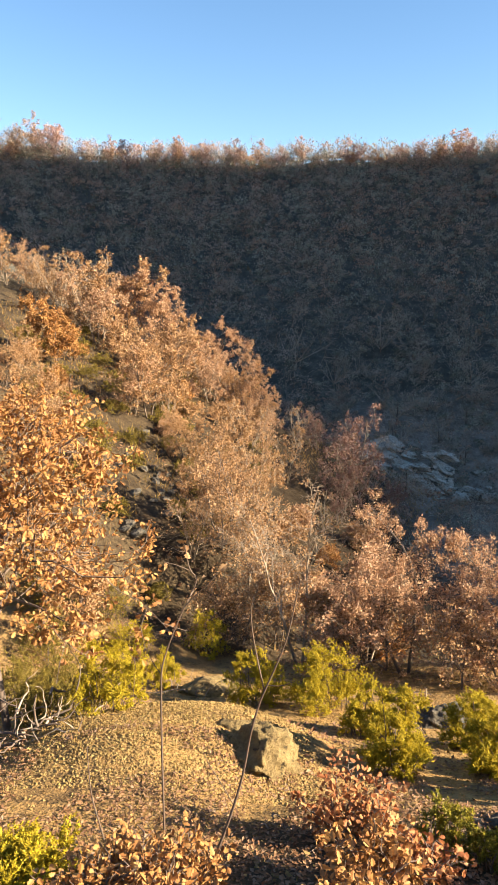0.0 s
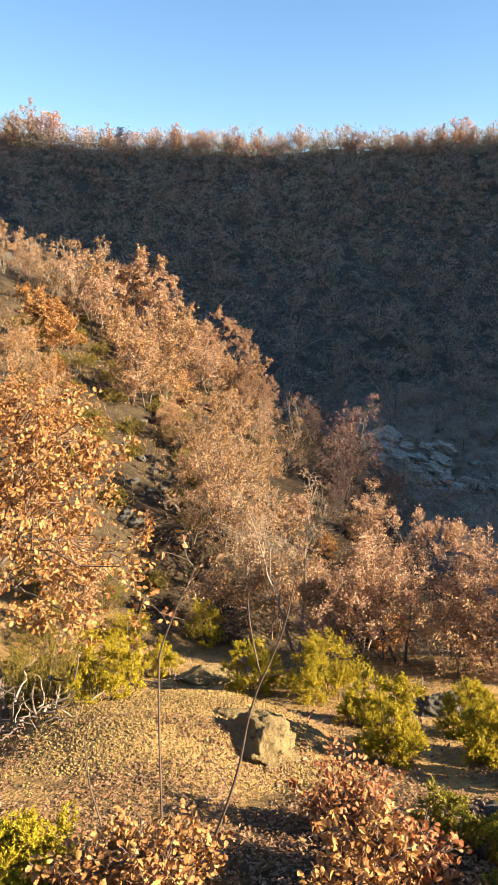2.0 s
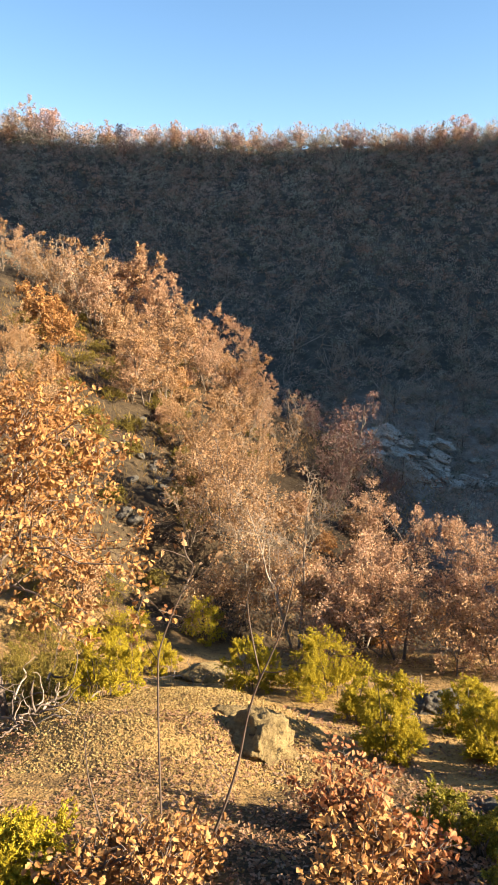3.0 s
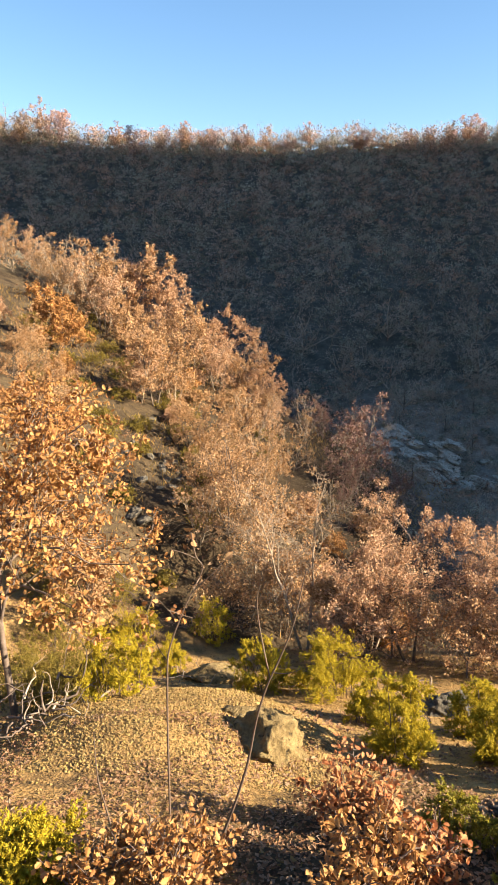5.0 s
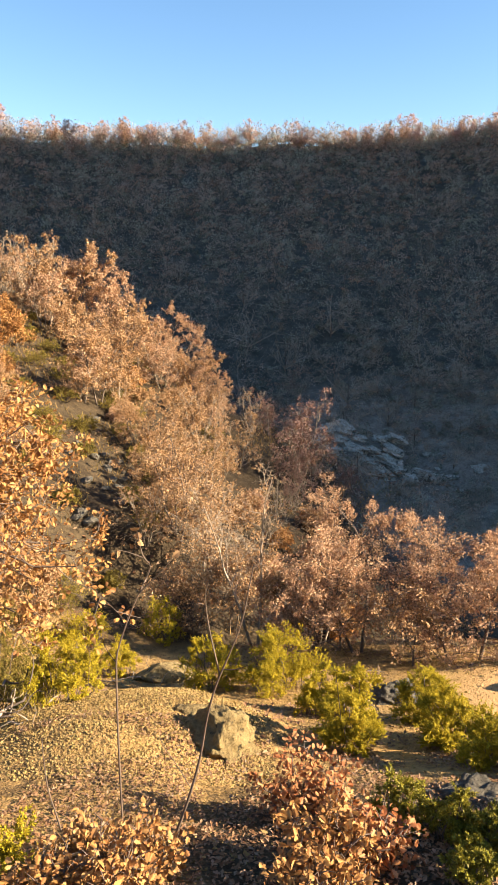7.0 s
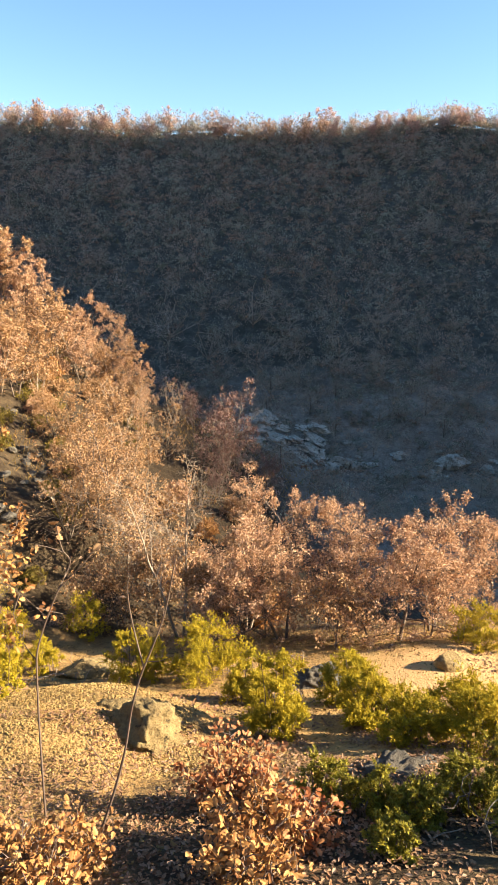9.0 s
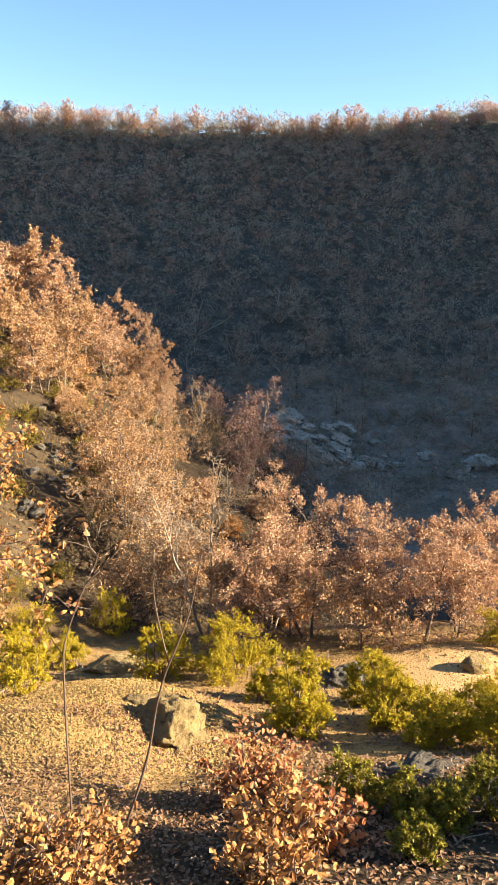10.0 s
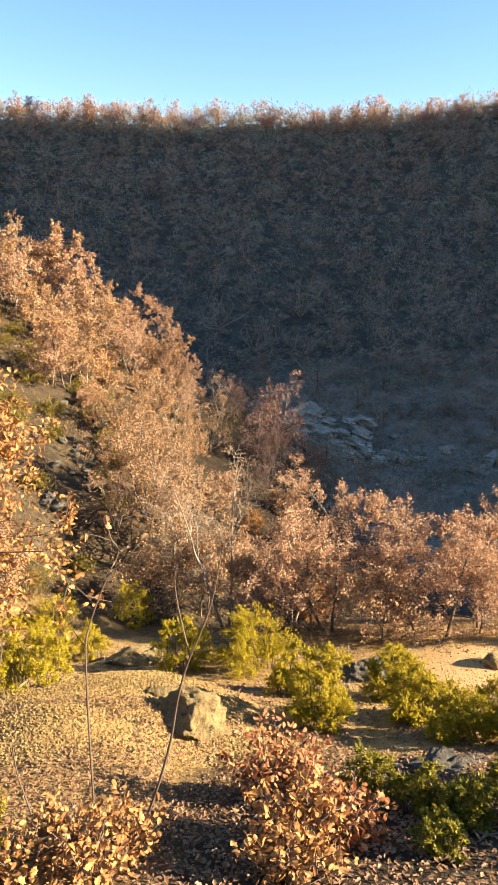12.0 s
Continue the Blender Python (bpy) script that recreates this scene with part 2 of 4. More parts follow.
def fractal(x, y, scale, octaves, seed=0):
    total, amp = np.zeros_like(x), 1.0
    for o in range(octaves):
        total = total + amp * value_noise(x / scale, y / scale, seed + o)
        scale, amp = scale * 0.47, amp * 0.52
    return total


def soft_max(a, b, k):
    h = np.clip(0.5 + 0.5 * (a - b) / k, 0, 1)
    return b * (1 - h) + a * h + k * h * (1 - h)


def base_ground(x, y):
    """Near bank below the viewpoint, the spur beyond the gully, the ravine, the far hill, and an added shading ridge.
    """
    bank = np.where(y < 0, -0.42 * y, np.where(y < 6, -0.52 * y, -3.12 - 0.4 * (y - 6)))
    bank = bank + 0.55 * np.exp(-(((x + 1.02) / 1.52) ** 2 + ((y - 6.48) / 1.28) ** 2) ** 1.8)
    bank = bank + 0.25 * np.exp(-(((x - 4.6) / 1.6) ** 2 + ((y - 9.0) / 1.0) ** 2))
    bank = bank - 0.5 * np.maximum(0, y - 12.2) ** 1.15
    crest = 36 - 0.75 * x
    spur = -0.4 * x + 0.06 * y - 6.8 - 0.62 * np.maximum(0, y - crest)
    spur = spur - 1.1 * np.exp(-(((x + 2.2) / 1.5) ** 2 + ((y - 14.6) / 1.6) ** 2) ** 2)
    spur = spur - 0.012 * np.maximum(0, -x - 16) ** 1.6
    climb = np.clip((y - 38) / 125, 0, None)
    crown = 1 - np.exp(-np.maximum(0, climb - 0.93) * 6)
    rise = np.where(climb > 0.93, 0.9034 + 0.115 * crown, np.clip(climb, 0, 0.93) ** 1.4)
    hill = -12.5 + 42 * (1 + 0.07 * np.minimum((x / 55) ** 2, 1.5)) * rise
    # unseen ridge, added to keep the low sun off the ravine and the far hill
    skew, fall = math.tan(SUN_AZIMUTH - math.pi / 2), math.tan(SUN_HEIGHT) / math.sin(SUN_AZIMUTH)
    line = y + skew * x
    end = (line - 152.5) / skew
    last = 26.8 + 2.6 * np.minimum((end / 55) ** 2, 1.5) + fall * (110 - end)
    brow = np.minimum(np.interp(line, (0, 12, 16, 18.5, 22, 30, 38, 44, 55, 100, 130), (39, 42, 45, 48.6, 49.4, 50.3, 53.5, 58, 66, 93, 115)), np.where(line > 110, last, 200))
    brow = np.maximum(brow, -30)
    foot = np.minimum(brow, 18 + 42 * np.clip((line - 38) / 125, 0, None) ** 1.4)
    back = np.clip((x - 240) / 360, 0, 1)
    shade_ridge = foot + fall * (np.clip(x, 0, 600) - 110) + (brow - foot) * back * back * (3 - 2 * back)
    shade_ridge = np.where(x < 110, -12.5 + (shade_ridge + 12.5) * np.clip((x - 91) / 19, 0, 1), shade_ridge)
    return soft_max(soft_max(soft_max(bank, spur, 0.8), hill, 2.0), shade_ridge, 1.0)


def ground(x, y):
    x, y = np.asarray(x, float), np.asarray(y, float)
    r = np.hypot(x, y)
    far = np.clip((r - 10) / 30, 0, 1)
    z = base_ground(x, y)
    z = z + fractal(x, y, 1.7, 4, 3) * 0.055 * (1 - far) * np.clip((r - 1) / 2, 0, 1)
    return z + fractal(x, y, 13.0, 4, 9) * 0.75 * far


def floor_at(x, y):
    return float(ground(np.array([x]), np.array([y]))[0])


# ---- mesh tools ----
class Soup:
    """Gathers vertices and faces of one mesh."""

    def __init__(self):
        self.v, self.f, self.m, self.n = [], [], [], 0

    def add(self, verts, faces, slot=0):
        verts, faces = np.asarray(verts, np.float32).reshape(-1, 3), np.asarray(faces, np.int32)
        self.v.append(verts)
        self.f.append(faces + self.n)
        self.m.append(slot)
        self.n += len(verts)

    def mesh(self, name, mats, smooth=False):
        me = bpy.data.meshes.new(name)
        for m in mats:
            me.materials.append(m)
        v = np.concatenate(self.v)
        sizes = np.concatenate([np.full(len(f), f.shape[1], np.int32) for f in self.f])
        loops = np.concatenate([f.ravel() for f in self.f])
        slots = np.concatenate([np.full(len(f), s, np.int32) for f, s in zip(self.f, self.m)])
        me.vertices.add(len(v))
        me.vertices.foreach_set("co", v.ravel())
        me.loops.add(len(loops))
        me.loops.foreach_set("vertex_index", loops)
        me.polygons.add(len(sizes))
        me.polygons.foreach_set("loop_start", np.concatenate([[0], np.cumsum(sizes)[:-1]]).astype(np.int32))
        me.polygons.foreach_set("material_index", slots)
        me.polygons.foreach_set("use_smooth", np.full(len(sizes), smooth))
        me.update(calc_edges=True)
        return me


def part(name, soup, mats, parent=None, label="", smooth=False):
    ob = new(name, soup.mesh(name, mats, smooth))
    ob.parent = parent
    return tagged(ob, label)


def thing(name, x, y, label, category, group="", turn=0.0, sink=0.0):
    ob = new(name)
    ob.matrix_world = pose(x, y, floor_at(x, y) - sink, 0, 0, turn)
    return tagged(ob, label, category, group)


def tube(soup, pts, r0, r1, sides=5, slot=0):
    pts = np.asarray([tuple(p) for p in pts], float)
    n = len(pts)
    way = np.gradient(pts, axis=0)
    way /= np.linalg.norm(way, axis=1)[:, None] + 1e-9
    ref = np.where(np.abs(way[:, 2:3]) > 0.9, [[1.0, 0, 0]], [[0, 0, 1.0]])
    a = np.cross(way, ref)
    a /= np.linalg.norm(a, axis=1)[:, None] + 1e-9
    b = np.cross(way, a)
    rad = np.linspace(r0, r1, n)[:, None, None]
    ang = np.linspace(0, 2 * math.pi, sides, endpoint=False)
    ring = pts[:, None] + rad * (np.cos(ang)[None, :, None] * a[:, None] + np.sin(ang)[None, :, None] * b[:, None])
    i = np.arange(n - 1)[:, None] * sides
    j, k = np.arange(sides)[None], (np.arange(sides)[None] + 1) % sides
    faces = np.stack([i + j, i + k, i + sides + k, i + sides + j], -1).reshape(-1, 4)
    soup.add(ring.reshape(-1, 3), faces, slot)
    soup.add(np.vstack([ring[-1], pts[-1] + way[-1] * r1]), [[m, (m + 1) % sides, sides] for m in range(sides)], slot)


def frames(n, rng, up_bias=0.0, flat=0.0):
    """Random turns: rows of side, length and normal vectors."""
    y = rng.normal(size=(n, 3))
    y[:, 2] += up_bias
    y[:, 2] *= 1 - flat
    y /= np.linalg.norm(y, axis=1)[:, None]
    z = rng.normal(size=(n, 3))
    z[:, 2] += flat * 6
    x = np.cross(y, z)
    x /= np.linalg.norm(x, axis=1)[:, None] + 1e-9
    return np.stack([x, y, np.cross(x, y)], 1)


def strew(soup, template, faces, places, turns, sizes, slot=0):
    """Sets a small template at many places."""
    k = len(template)
    v = np.einsum("kj,njc->nkc", template, turns) * np.asarray(sizes)[:, None, None] + places[:, None]
    base = (np.arange(len(places)) * k)[:, None, None]
    for group in faces:
        soup.add(np.zeros((0, 3)), np.zeros((0, len(group[0])), np.int32), slot)
    start = soup.n
    soup.v.append(v.reshape(-1, 3).astype(np.float32))
    soup.n += len(places) * k
    for group in faces:
        g = np.asarray(group, np.int32)
        soup.f.append((g[None] + base + start).reshape(-1, g.shape[1]).astype(np.int32))
        soup.m.append(slot)
        soup.v.append(np.zeros((0, 3), np.float32))


# an oak leaf with rounded lobes, folded along its rib and curled: strips from the rib to the edge
_edge = ((0.0, 0.0), (0.05, 0.13), (0.21, 0.24), (0.14, 0.36), (0.35, 0.50), (0.22, 0.62), (0.32, 0.76), (0.18, 0.91), (0.0, 1.0))


def oak_leaf():
    def bend(x, y):
        return (x, y, 0.28 * abs(x) - 0.2 * y * y)
    n = len(_edge)
    v = [bend(0, y) for _, y in _edge] + [bend(x, y) for x, y in _edge[1:-1]] + [bend(-x, y) for x, y in _edge[1:-1]]
    quads, tips = [], []
    for first_edge in (n, 2 * n - 2):
        flip = 1 if first_edge == n else -1
        for i in range(1, n - 2):
            quads.append([i, first_edge + i - 1, first_edge + i, i + 1][::flip])
        tips += [[0, first_edge, 1][::flip], [n - 2, first_edge + n - 3, n - 1][::flip]]
    return np.array(v), [quads, tips]


LOBED, LOBED_FACES = oak_leaf()
# a plainer leaf for crowns farther off
PLAIN = np.array(((0, 0, 0), (0.2, 0.28, 0.05), (0.11, 0.42, 0.02), (0.27, 0.66, 0.08), (0.13, 0.88, 0.03), (0, 1, -0.08), (-0.13, 0.88, 0.03), (-0.27, 0.66, 0.08), (-0.11, 0.42, 0.02), (-0.2, 0.28, 0.05)))
PLAIN_FACES = [[[0, 1, 2, 3, 4, 5], [0, 5, 6, 7, 8, 9]]]
# the plainest leaf, for crowns on the spur
SMALL = np.array(((0, 0, 0), (0.3, 0.5, 0.1), (0, 1, -0.05), (-0.3, 0.5, 0.1)))
SMALL_FACES = [[[0, 1, 2], [0, 2, 3]]]
# a tuft of leaves seen from afar
TUFT = np.array(((-0.5, -0.3, 0), (0.5, -0.25, 0.05), (0.0, 0.6, 0)))
TUFT_FACES = [[[0, 1, 2]]]
# a bare twig seen from afar
SLIVER = np.array(((-0.03, 0, 0), (0.03, 0, 0), (0.0, 1, 0)))
SLIVER_FACES = [[[0, 1, 2]]]


def spray_template():
    rng = np.random.default_rng(5)
    v, f = [], []
    for i in range(7):
        t, a = 0.08 + 0.13 * i, i * 2.4
        out = np.array([math.cos(a), 0.95, math.sin(a)]) * (0.40 - 0.02 * i)
        root = np.array([0, t * 0.75, 0])
        side = np.array([-math.sin(a), 0.0, math.cos(a)]) * 0.12
        v += [root - side, root + side, root + out + rng.normal(size=3) * 0.03]
        f.append([3 * i, 3 * i + 1, 3 * i + 2])
    return np.array(v), [f]


SPRAY, SPRAY_FACES = spray_template()


def limb(rng, start, way, length, steps, wobble, lift):
    pts, d = [np.array(start, float)], np.array(way, float) / np.linalg.norm(way)
    for _ in range(steps):
        d = d + rng.normal(size=3) * wobble + np.array([0, 0, lift])
        d /= np.linalg.norm(d)
        pts.append(pts[-1] + d * length / steps)
    return pts


def tree_frame(rng, height, spread, stems, kids, lean=0.15, low=0.2, girth=1.0, opening=(35, 72)):
    """Limbs of a scrub oak: (points, thick, thin, level), and the twigs that carry leaves."""
    limbs, twigs = [], []
    top = len(kids)

    def branch(start, way, length, thick, level):
        pts = limb(rng, start, way, length, 7 if level == 0 else 4 if level < top else 2, 0.12 if level == 0 else 0.24, 0.05 if level else 0.03)
        thin = thick * (0.3 if level == 0 else 0.35)
        limbs.append((pts, thick, thin, level))
        if level == top:
            twigs.append(pts)
            return
        d = pts[-1] - pts[0]
        d /= np.linalg.norm(d)
        side = np.cross(d, [0.3, 0.5, 0.8])
        side /= np.linalg.norm(side)
        other = np.cross(d, side)
        turn = rng.random() * 6.3
        for k in range(kids[level]):
            f = (low if level == 0 else 0.18) + (0.8 if level else 0.98 - low) * (k + rng.random() * 0.8) / kids[level]
            f = min(f, 0.99) * (len(pts) - 1)
            at = pts[int(f)] * (1 - f % 1) + pts[min(int(f) + 1, len(pts) - 1)] * (f % 1)
            turn += 2.4 + rng.normal() * 0.4
            open_out = radians(rng.uniform(*opening))
            w = d * math.cos(open_out) + (side * math.cos(turn) + other * math.sin(turn)) * math.sin(open_out)
            f /= len(pts) - 1
            if level == 0:
                reach = spread * rng.uniform(0.7, 1.2) * (1.05 - 0.6 * f)
            else:
                reach = length * rng.uniform(0.45, 0.7) * (1.1 - 0.5 * f)
            branch(at, w, reach, max(0.005, thick * (1 - 0.6 * f) * 0.55), level + 1)

    for s in range(stems):
        a = 6.28 * s / stems + rng.random()
        tilt = lean * (1.6 if stems > 1 else 0.6) * rng.uniform(0.5, 1.2)
        branch((math.cos(a) * 0.06 * (stems > 1), math.sin(a) * 0.06 * (stems > 1), -0.1), (math.cos(a) * tilt, math.sin(a) * tilt, 1),
               height * (0.8 if s == 0 else rng.uniform(0.55, 0.78)), (height * 0.0085 / math.sqrt(stems) + 0.01) * girth, 0)
    return limbs, twigs


def leaf_places(rng, twigs, count, scatter):
    pick = rng.integers(0, len(twigs), count)
    ends = np.array([[t[0], t[-1]] for t in twigs])[pick]
    f = rng.uniform(0.1, 1.08, count)[:, None]
    return ends[:, 0] * (1 - f) + ends[:, 1] * f + rng.normal(size=(count, 3)) * scatter


def leaf_clusters(rng, twigs, count, size, per=4):
    """Leaves in small rosettes, as oaks carry them."""
    middle = np.repeat(leaf_places(rng, twigs, count // per + 1, size * 0.8), per, axis=0)[:count]
    y = rng.normal(size=(count, 3)) + np.array([0, 0, -0.3])
    y /= np.linalg.norm(y, axis=1)[:, None]
    x = np.cross(y, rng.normal(size=(count, 3)))
    x /= np.linalg.norm(x, axis=1)[:, None]
    return middle + y * size * min(0.12 * per - 0.25, 0.75), np.stack([x, y, np.cross(x, y)], 1)


def oak(ob, seed, height, spread, kids=(9, 5, 4), stems=1, leaves=5000, size=0.08, mat=None, wood=None, lobed=False, singles=0, small=False, low=0.2, girth=1.0, fine=True, sides=6, crown_label="", per=5, opening=(35, 72)):
    """Trunk with limbs, and a crown of leaves, as parts of ob. singles: leaves that are pieces of their own."""
    rng = np.random.default_rng(seed)
    mat, wood = mat or LEAF, wood or BARK
    limbs, twigs = tree_frame(rng, height, spread, stems, kids, low=low, girth=girth, opening=opening)
    soup = Soup()
    for pts, thick, thin, level in limbs:
        if fine or level < len(kids):
            tube(soup, pts, thick, thin, max(3, sides - level))
    part("trunk", soup, [wood], ob, smooth=True)
    if not leaves:
        return ob
    places, turns = leaf_clusters(rng, twigs, leaves, size, per)
    order = np.argsort(places[:, 1])
    places, turns = places[order], turns[order]
    sizes = size * rng.uniform(0.65, 1.25, leaves)
    soup = Soup()
    if lobed:
        half = singles + int((leaves - singles) * lobed)
        strew(soup, LOBED, LOBED_FACES, places[singles:half], turns[singles:half], sizes[singles:half])
        strew(soup, PLAIN, PLAIN_FACES, places[half:], turns[half:], sizes[half:])
    elif small == "far":
        strew(soup, TUFT * np.array([0.62, 1.1, 1]), TUFT_FACES, places, turns, sizes)
    elif small:
        strew(soup, SMALL, SMALL_FACES, places, turns, sizes)
    else:
        strew(soup, PLAIN, PLAIN_FACES, places[singles:], turns[singles:], sizes[singles:])
    crown = part("crown", soup, [mat], ob, crown_label)
    if singles:
        one = leaf_mesh(mat)
        for p, t, s in zip(places[:singles], turns, sizes):
            leaf = new("leaf", one)
            leaf.parent = crown
            leaf.matrix_basis = Matrix.Translation(p) @ Matrix(t.T.tolist()).to_4x4() @ Matrix.Scale(s, 4)
    return ob


leaf_meshes = {}


def leaf_mesh(mat):
    if mat.name not in leaf_meshes:
        s = Soup()
        s.add(LOBED, LOBED_FACES[0])
        s.f.append(np.asarray(LOBED_FACES[1], np.int32))
        s.m.append(0)
        leaf_meshes[mat.name] = s.mesh("leaf", [mat])
    return leaf_meshes[mat.name]


def juniper(ob, seed, height, width, sprays=2400, mat=None, size=0.047):
    """A bush of rounded leafy clumps on crooked stems, with gaps between them."""
    rng = np.random.default_rng(seed)
    wood, soup = Soup(), Soup()
    count = int(20 + 14 * width)
    per = int(sprays * 1.5) // count
    skew = rng.normal(size=2) * 0.1 * width
    places, turns = [], []
    for i in range(count):
        a, u = i * 2.4 + rng.normal() * 0.5, (i + 0.5) / count
        r = math.sqrt(u) * 0.46 * width * rng.uniform(0.7, 1.15)
        top = height * math.sqrt(max(0.05, 1.0 - 0.85 * u)) * rng.uniform(0.5, 0.98)
        if i % 2:
            top *= 0.30 + 0.25 * (i % 4 == 3)
        middle = np.array([math.cos(a) * r + skew[0], math.sin(a) * r + skew[1], max(0.13 * height, top * 0.88)])
        fat = np.array([1, 1, 0.95]) * width * rng.uniform(0.115, 0.165)
        root = np.array([math.cos(a) * r * 0.6, math.sin(a) * r * 0.6, -0.05])
        bend = root * 0.5 + middle * 0.5 + rng.normal(size=3) * 0.06 * height
        tube(wood, [root, bend, middle], 0.007, 0.003, 4)
        out = rng.normal(size=(per, 3))
        out /= np.linalg.norm(out, axis=1)[:, None]
        # fingers: sprays gather round a few shoots of the clump
        shoots = rng.normal(size=(7, 3)) + np.array([0, 0, 0.5])
        shoots /= np.linalg.norm(shoots, axis=1)[:, None]
        pick = shoots[rng.integers(0, 7, per)]
        out = pick * 0.9 + out * 0.35
        places.append(middle + out * fat * rng.uniform(0.25, 1.15, per)[:, None])
        y = pick * 0.9 + rng.normal(size=(per, 3)) * 0.45 + np.array([0, 0, 0.2])
        y /= np.linalg.norm(y, axis=1)[:, None]
        x = np.cross(y, rng.normal(size=(per, 3)))
        x /= np.linalg.norm(x, axis=1)[:, None]
        turns.append(np.stack([x, y, np.cross(x, y)], 1))
    places, turns = np.concatenate(places), np.concatenate(turns)
    places[:, 2] = np.maximum(places[:, 2], 0.02)
    strew(soup, SPRAY, SPRAY_FACES, places, turns, size * rng.uniform(0.6, 1.2, len(places)))
    part("stem", wood, [BARK], ob)
    part("foliage", soup, [mat or NEEDLES], ob)
    return ob


def rock_mesh(name, seed, size, mat, cuts=12, detail=4, bump=0.06):
    """A stone: a ball cut by many planes, then roughened."""
    rng = np.random.default_rng(seed)
    bm = bmesh.new()
    bmesh.ops.create_icosphere(bm, subdivisions=detail, radius=1.0)
    v = np.array([p.co[:] for p in bm.verts])
    for _ in range(cuts):
        n = rng.normal(size=3)
        n /= np.linalg.norm(n)
        v -= np.maximum(0, v @ n - rng.uniform(0.5, 0.85))[:, None] * n
    for p, c in zip(bm.verts, v):
        c = Vector(c)
        off = noise.fractal(c * 3.1 + Vector((seed, 0, 0)), 1.0, 2.0, 5)
        off += 0.45 * noise.ridged_multi_fractal(c * 4.5 + Vector((0, seed, 0)), 1.0, 2.1, 4, 1.0, 2.0) - 0.5
        p.co = Vector([a * b for a, b in zip(c * (1 + bump * off), size)])
    me = bpy.data.meshes.new(name)
    bm.to_mesh(me)
    bm.free()
    me.materials.append(mat)
    return me


# ---- ground: one sheet out to the horizon ----
def build_ground():
    ang = np.unique(np.concatenate([np.linspace(-42, 42, 220), np.linspace(42, 112, 116), np.linspace(112, 318, 60)]).round(4))[:-1]
    rad = np.concatenate([[0.0], np.geomspace(0.6, 16, 130), np.geomspace(16.4, 240, 110), np.geomspace(248, 2400, 42)])
    a, r = np.radians(ang)[None], rad[:, None]
    x, y = np.sin(a) * r, np.cos(a) * r
    z = ground(x, y)
    z = z - np.clip((np.hypot(x, y) - 900) / 1500, 0, 1) * 60
    n = len(ang)
    i = np.arange(len(rad) - 1)[:, None] * n
    j, k = np.arange(n)[None], (np.arange(n)[None] + 1) % n
    soup = Soup()
    soup.add(np.stack([x, y, z], -1).reshape(-1, 3), np.stack([i + j, i + n + j, i + n + k, i + k], -1).reshape(-1, 4))
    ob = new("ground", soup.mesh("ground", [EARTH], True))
    tagged(ob, "dry tan earth with thin grass sloping into a ravine", "ground", kind="structure")


build_ground()

# ---- rocks ----
def rock(x, y, size, seed, mat, label, name="boulder", turn=0.0, sink=0.3, detail=4, group="", cuts=12, bump=0.06, tip=0.0):
    ob = new(name, rock_mesh(name, seed, size, mat, cuts, detail, bump))
    ob.matrix_world = pose(x, y, floor_at(x, y) + size[2] * (1 - 2 * sink), tip, 0, turn)
    for p in ob.data.polygons:
        p.use_smooth = detail > 3
    return tagged(ob, label, "rock", group)


rock(0.03, 5.7, (0.32, 0.42, 0.31), 23, STONE, "pitted cream boulder bedded in the mound's end", turn=35, sink=0.53, detail=5, cuts=8, bump=0.17)
rock(-0.2, 6.02, (0.3, 0.26, 0.16), 18, STONE, "cream ledge of rock under the mound's turf", turn=-15, sink=0.62, detail=5, cuts=14, bump=0.12)
rock(2.25, 7.8, (0.42, 0.4, 0.3), 11, GREY_STONE, "dark overhanging rock beside a juniper", turn=10, sink=0.42, detail=5, bump=0.3)
rock(2.0, 4.35, (0.5, 0.4, 0.17), 12, GREY_STONE, "dull grey rough rock ledge under a juniper", turn=20, sink=0.72, detail=5, cuts=16, bump=0.4)
rock(-0.7, 9.6, (0.7, 0.5, 0.35), 13, STONE, "pale rock ledge among junipers", turn=-12, sink=0.52)
rock(4.2, 7.95, (0.26, 0.2, 0.17), 14, STONE, "tan block of rock on bare soil", turn=25, sink=0.36, detail=5, bump=0.05)

outcrop = thing("rock_outcrop", 9.6, 45.5, "grey layered rock outcrop in the shaded ravine", "rock")
rng = np.random.default_rng(77)
for i in range(64):
    core = i < 22
    big = rng.uniform(0.75, 1.15) if core else rng.uniform(0.16, 0.5)
    across = -2.9 + 0.29 * i if core else rng.uniform(-3.4, 7.0)
    back = 3.6 * ((i * 0.618) % 1) - 1.9 if core else rng.uniform(-4.2, 1.0)
    me = rock_mesh("slab", 200 + i, (1.25 * big, 0.95 * big, 0.42 * big), PALE_STONE, 30, 4 if core else 2, 0.24)
    slab = new("slab", me)
    slab.parent = outcrop
    slab.matrix_basis = pose(across, back, (1.35 if core else 0.4) - 0.24 * across + (0.8 if core else 0.55) * back, rng.normal() * 9 + 8, 14 + rng.normal() * 7, rng.uniform(-35, 35))

for i in range(34):
    x, y = -2.9 + rng.normal() * 0.65, 19.3 + rng.normal() * 1.7
    s = rng.uniform(0.07, 0.21)
    rock(x, y, (s * 1.3, s, s * 0.7), 300 + i, GREY_STONE, "small grey stone on the spur's bare scree", "stone", rng.uniform(0, 360), 0.3, 3, "scree stones")
